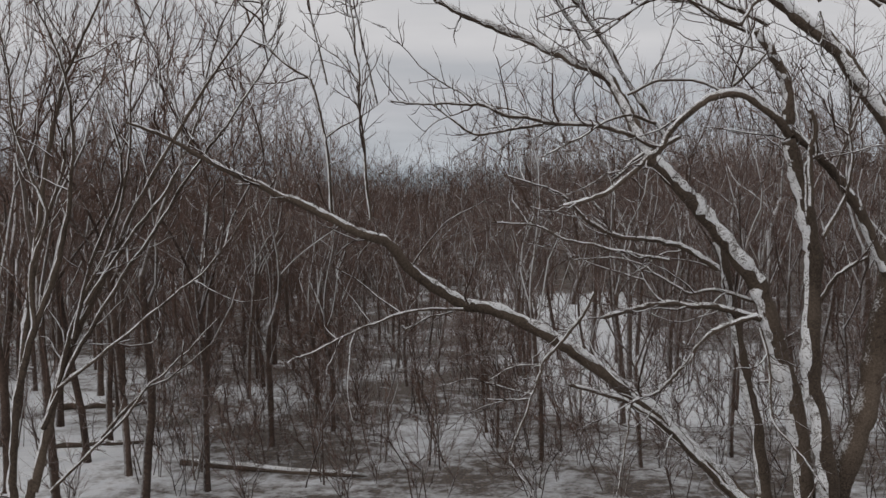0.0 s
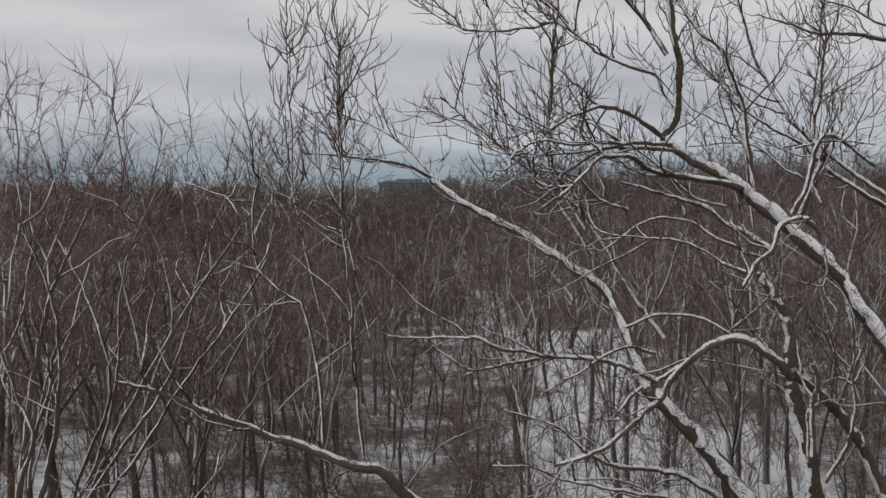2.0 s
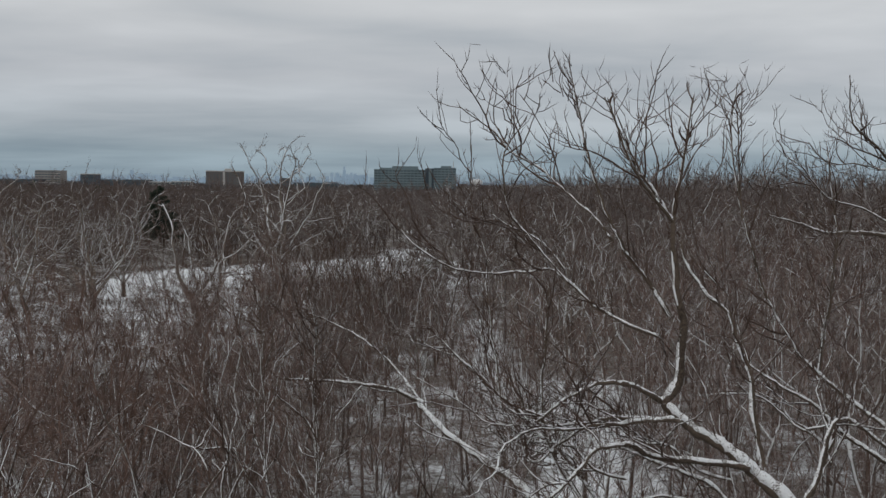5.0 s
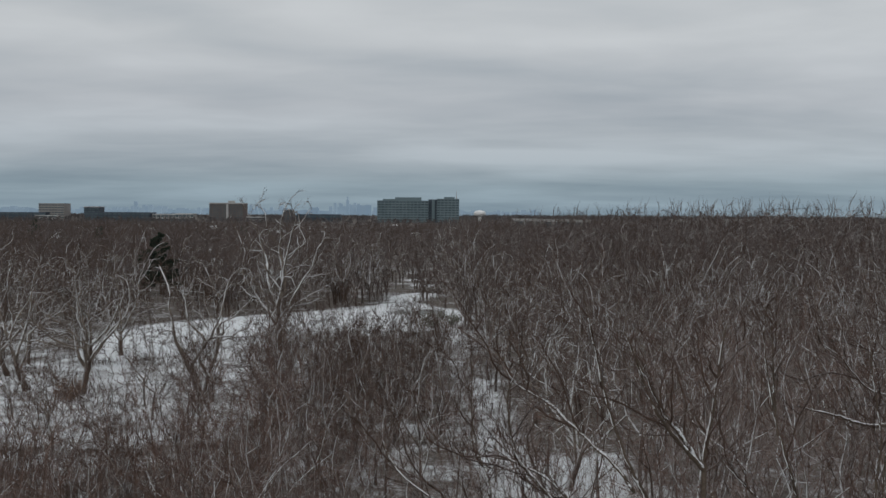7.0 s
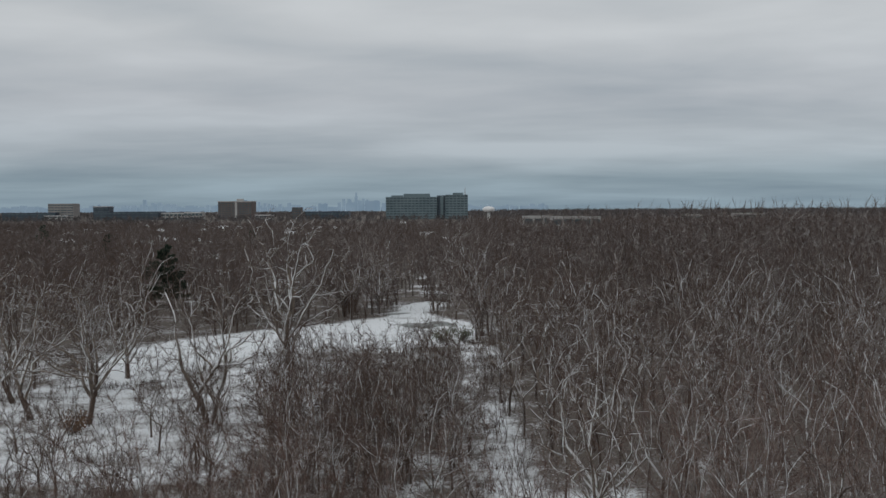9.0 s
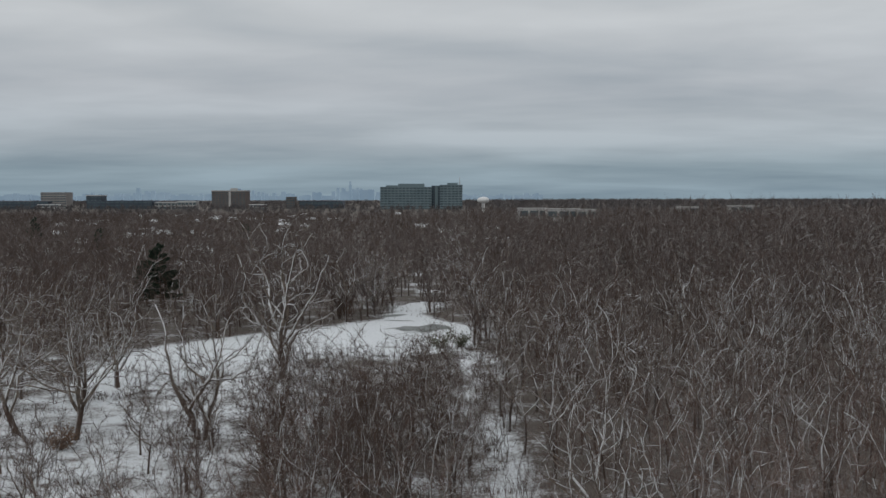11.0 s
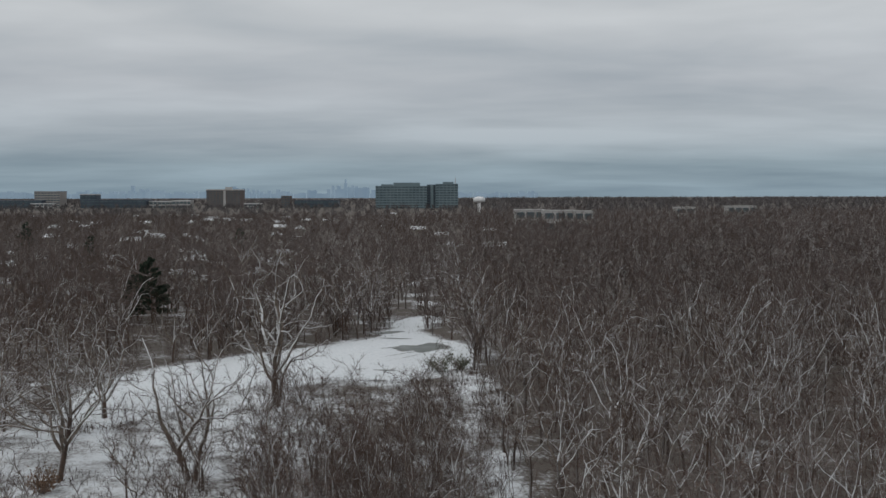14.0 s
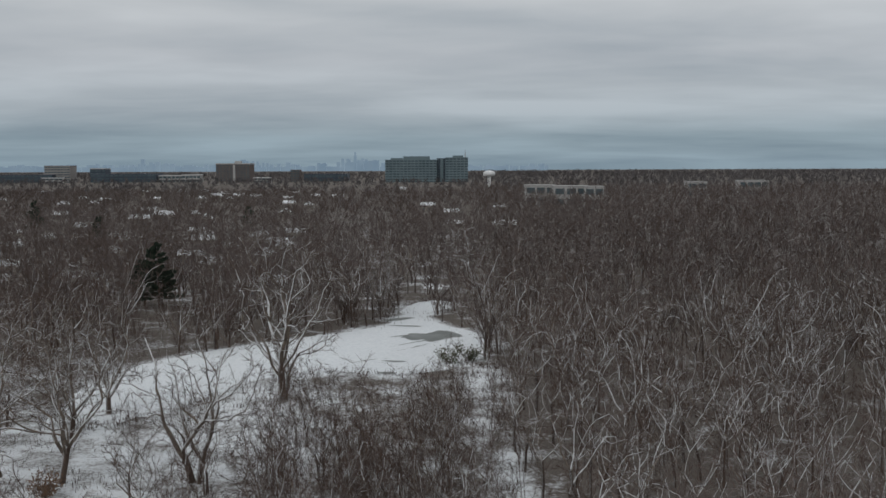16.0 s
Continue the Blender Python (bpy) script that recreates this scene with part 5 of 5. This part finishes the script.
def pine(name, x, y, h, seed, label):
    rng = np.random.default_rng(seed)
    root = tagged(new(name), label, "pine tree", "pines")
    pts = sprout(rng, (0, 0, -0.3), (0, 0, 1), h, 8, 0.02, 0.1)
    v, t = tube(pts, np.linspace(0.24, 0.03, len(pts)), 7)
    part("trunk", tri_mesh("trunk", v, t, BARK_DARK, True), root)
    boughs, needles = [], []
    for i in range(int(h * 5)):
        s = 0.16 + 0.82 * i / (h * 5)
        p, _ = along(pts, s)
        a = rng.uniform(0, TAU)
        length = h * 0.37 * (1.02 - s) ** 0.8 * rng.uniform(0.55, 1.2) + 0.3
        bp = sprout(rng, p, (math.cos(a), math.sin(a), 0.15), length, 4, 0.08, 0.03)
        boughs.append(tube(bp, np.linspace(0.05, 0.012, 5), 4))
        for _ in range(int(length * (16 if y < 300 else 6))):
            q, d = along(bp, rng.uniform(0.25, 1.0))
            for _ in range(5):
                w = rot_to(d, rng.uniform(0.2, 1.2), rng.uniform(0, TAU))
                needles.append((q, q + w * rng.uniform(0.3, 0.65)))
    tufts = spikes([a for a, b in needles], [b for a, b in needles], 0.2)
    for nm, (v, t), mat in (("boughs", join(boughs), BARK_DARK), ("needles", tufts, NEEDLES)):
        part(nm, tri_mesh(nm, v, t, mat), root)
    root.matrix_basis = put(x, y, 0, 1)
    return root


pine("pine_tree", -54.3, 203, 12.4, 1, "dark green pine standing among bare trees")
pine("pine_tree", -57.8, 206, 9.0, 2, "smaller dark green pine beside a taller one")
pine("pine_tree", -104.7, 320, 12.2, 3, "dark green pine among snowy suburban roofs")
pine("pine_tree", -79.3, 420, 11.0, 4, "dark green pine among far bare woods")
pine("pine_tree", -163, 420, 13.0, 5, "dark green pine among far bare woods")



def leafy_shrub(name, x, y, h, seed, mat, count, label):
    """Thin stems carrying many small leaves."""
    rng = np.random.default_rng(seed)
    root = tagged(new(name), label, "shrub", "shrubs")
    stems, leaves = [], []
    for _ in range(14):
        a = rng.uniform(0, TAU)
        pts = sprout(rng, (0, 0, -0.1), (math.cos(a) * 0.7, math.sin(a) * 0.7, 1), h * rng.uniform(0.6, 1.0), 5, 0.14, 0.02)
        stems.append(tube(pts, np.linspace(0.03, 0.008, 6), 4))
        for _ in range(count // 14):
            q, d = along(pts, rng.uniform(0.2, 1.0))
            q = q + rng.normal(0, h * 0.10, 3)
            w = rot_to(d, rng.uniform(0.3, 1.4), rng.uniform(0, TAU))
            leaves.append(tube(np.array([q, q + w * 0.10, q + w * 0.26]), (0.015, 0.07, 0.01), 3))
    v, t = join(stems)
    part("stems", tri_mesh("stems", v, t, BARK_DARK), root)
    v, t = join(leaves)
    part("leaves", tri_mesh("leaves", v, t, mat), root)
    root.matrix_basis = put(x, y, 0, 1)
    return root


leafy_shrub("evergreen_shrub", -1.0, 149, 3.2, 4, EVERGREEN, 560, "olive-green leafy shrub at the pond edge")
leafy_shrub("evergreen_shrub", 1.6, 151, 2.6, 5, EVERGREEN, 420, "small olive-green shrub at the pond edge")
leafy_shrub("oak_brush", -35.2, 99.4, 2.6, 6, DEAD_LEAF, 500, "low brush holding dead brown leaves in snow")

# ---- far buildings ----


def building(name, x, y, w, d, h, wall, label, rows=0, cols=0, glass=None, roof=None, category="building", band=0.55):
    """A block with a parapet roof and rows of real window recesses on the side that faces the woods."""
    root = tagged(new(name), label, category)
    root.location = (x * 0.978 if x < -100 else x, y, 0)
    front = part("wall", tri_mesh("wall", *box_arrays(0, 0, -1, w, d, h + 1), wall), root)
    part("roof", tri_mesh("roof", *box_arrays(0, 0, h, w + 0.6, d + 0.6, 0.5), roof or wall), root)
    if rows:
        fh = h / rows
        pane = tri_mesh("window", *box_arrays(0, 0, 0, w / cols * 0.8, 0.4, fh * band), glass or GLASS)
        for i in range(rows):
            for j in range(cols):
                ob = part("window", pane, front)
                ob.location = (-w / 2 + (j + 0.5) * w / cols, -d / 2 - 0.05, (i + 0.25) * fh)
    return root


office = building("office_building", -59, 1610, 78, 30, 35, PANEL, "wide grey-green office block with banded windows", 9, 14)
part("roof_plant", tri_mesh("roof_plant", *box_arrays(8, 0, 35.5, 40, 16, 5.0), PANEL), office)
part("roof_plant", tri_mesh("roof_plant", *box_arrays(-22, 2, 35.5, 18, 14, 2.5), PANEL), office)
link_wing = building("office_building", -13.5, 1612, 13, 24, 37, DARK_WALL, "dark glazed link between two office blocks", 9, 3)
part("stair_tower", tri_mesh("stair_tower", *box_arrays(1, -12.5, 0, 4.5, 2, 37), PANEL), link_wing)
tower = building("office_building", 10, 1606, 34, 34, 38, PANEL, "grey-green office tower with dark windows", 10, 6)
part("roof_plant", tri_mesh("roof_plant", *box_arrays(2, 0, 38.5, 16, 14, 3.0), PANEL), tower)
part("mast", tri_mesh("mast", *tube(np.array([(13, 0, 38.5), (13, 0, 44), (13, 0, 52)]), (0.9, 0.6, 0.3), 6), CONCRETE), tower)
brown = building("apartment_block", -354, 1700, 54, 40, 29, BRICK, "brown brick tower block with a pale stripe", 9, 10, band=0.4)
part("pale_stripe", tri_mesh("pale_stripe", *box_arrays(2, -20.3, 0, 3.5, 0.8, 29), CONCRETE), brown)
part("roof_edge", tri_mesh("roof_edge", *box_arrays(0, 0, 29.6, 55, 41, 1.6), CONCRETE), brown)
part("roof_hut", tri_mesh("roof_hut", *box_arrays(5, 0, 31.2, 10, 10, 3.5), CONCRETE), brown)
building("tan_building", -643, 1700, 41, 30, 28, TAN, "tan stone block with small windows", 7, 8, band=0.4)
g = building("grey_building", -578, 1702, 25, 25, 22, DARK_WALL, "grey block framed in pale concrete", 5, 4)
part("roof_edge", tri_mesh("roof_edge", *box_arrays(0, 0, 22.5, 26, 26, 1.4), CONCRETE), g)
building("dark_building", -690, 1690, 86, 40, 13.5, DARK_WALL, "long low dark blue-grey building", 3, 12)
building("dark_building", -530, 1690, 104, 40, 14.5, DARK_WALL, "long low dark building with glazed front", 3, 14)
building("brown_building", -257, 1720, 15, 20, 20, BRICK, "small brown tower beside a low roof", 5, 3)
building("low_building", -205, 1720, 70, 40, 13.0, DARK_WALL, "long low building with a dark roof", 2, 12)
for x, y, w, d, h in ((-640, 1660, 34, 14, 9), (-420, 1680, 30, 20, 13), (-455, 1690, 40, 20, 12), (-300, 1650, 26, 18, 8.5),
                      (60, 720, 20, 18, 13.6), (78, 700, 22, 18, 13.4), (92, 690, 12, 14, 13.2), (205, 890, 16, 14, 12.6), (255, 900, 24, 14, 13.4)):
    # East roofs are concrete grey, not snow white: haze painted into their colour.
    building("low_building", x, y, w, d, h, CONCRETE, "low pale building with a snow-covered flat roof", 2, max(2, int(w / 6)), roof=WHITE if x < 0 else CONCRETE)
tank = tagged(new("water_tank"), "white domed water tank above the woods", "water tank")
tank.location = (46, 1250, 0)
part("stem", tri_mesh("stem", *tube(np.array([(0, 0, 0), (0, 0, 9), (0, 0, 14.5), (0, 0, 15)]), (2.2, 2.0, 2.0, 2.0), 12), WHITE, True), tank)
prof = np.array([(0, 0, 14), (0, 0, 15), (0, 0, 18.5), (0, 0, 20.2), (0, 0, 20.8)])
part("bowl", tri_mesh("bowl", *tube(prof, (4.0, 7.0, 7.0, 4.2, 1.0), 20), WHITE, True), tank)

# houses of the suburb, under snow
house_rng = np.random.default_rng(17)


def house_parts(root, w, d, h):
    wall = part("wall", tri_mesh("wall", *box_arrays(0, 0, -0.5, w, d, h + 0.5), SIDING), root)
    v = np.array([(-w / 2 - 0.4, -d / 2 - 0.4, h), (w / 2 + 0.4, -d / 2 - 0.4, h), (w / 2 + 0.4, d / 2 + 0.4, h), (-w / 2 - 0.4, d / 2 + 0.4, h),
                  (-w / 2 - 0.4, 0, h + d * 0.33), (w / 2 + 0.4, 0, h + d * 0.33)])
    t = np.array([(0, 1, 5), (0, 5, 4), (2, 3, 4), (2, 4, 5), (0, 4, 3), (1, 2, 5), (0, 3, 2), (0, 2, 1)])
    roof = part("roof", tri_mesh("roof", v, t, SNOW_CLEAN), root, "gable roof under snow")
    pane = tri_mesh("window", *box_arrays(0, 0, 0, 1.3, 0.2, 1.4), GLASS)
    for k in (-0.3, 0.05, 0.33):
        ob = part("window", pane, wall)
        ob.location = (k * w, -d / 2 - 0.03, 1.0)
    part("chimney", tri_mesh("chimney", *box_arrays(w * 0.25, 0.8, h, 0.9, 0.9, d * 0.33 + 1.0), BRICK), roof)


house = tagged(new("house"), "suburban house with a snow-covered gable roof", "house", "suburban houses")
house_parts(house, 13, 9, 4.5)
spots = []
while len(spots) < 44:
    y = house_rng.uniform(360, 1100)
    x = house_rng.uniform(-0.47, 0.05) * y
    if y < 300 and x > -30 or not free(spots, x, y, 16):
        continue
    spots.append((x, y))
while len(spots) < 70:
    y = house_rng.uniform(215, 420)
    x = house_rng.uniform(-0.46, -0.13) * y
    if free(spots, x, y, 15) and abs(x + 54.5 * y / 203) > 8:
        spots.append((x, y))
for n, (x, y) in enumerate(spots):
    m = put(x, y, house_rng.choice((0, 0.1, 1.57, -0.2)) + house_rng.normal(0, 0.1), house_rng.uniform(0.5, 0.7) if y > 420 else house_rng.uniform(0.42, 0.6), 0.3)
    if n == 0:
        house.matrix_basis = m
    else:
        copy_thing(house, m @ Matrix.Diagonal((1 / house.scale[0],) * 3 + (1,)))

# the city on the horizon
city_rng = np.random.default_rng(3)
city = []
for x in np.arange(-1950, 420, 14):
    h = 20 + 12 * city_rng.random() ** 2 + 8 * (city_rng.random() > 0.9)
    city.append(box_arrays(x + city_rng.uniform(-6, 6), 4500, 0, city_rng.uniform(10, 26), 30, h))
for x0, spread, n, top in ((-400, 95, 34, 58), (-1250, 60, 10, 44), (-860, 90, 12, 46), (-1560, 60, 8, 40)):
    for _ in range(n):
        x = city_rng.normal(x0, spread)
        h = 30 + (top - 30) * city_rng.random() * math.exp(-((x - x0) / spread) ** 2 * 0.5)
        city.append(box_arrays(x, 4490, 0, city_rng.uniform(9, 20), 25, h))
for x, w, h in ((-402, 13, 66), (-402, 7, 82), (-371, 12, 56), (-455, 12, 55), (-1310, 13, 56), (-1245, 16, 40), (-880, 22, 52)):
    city.append(box_arrays(x, 4480, 0, w, 20, h))
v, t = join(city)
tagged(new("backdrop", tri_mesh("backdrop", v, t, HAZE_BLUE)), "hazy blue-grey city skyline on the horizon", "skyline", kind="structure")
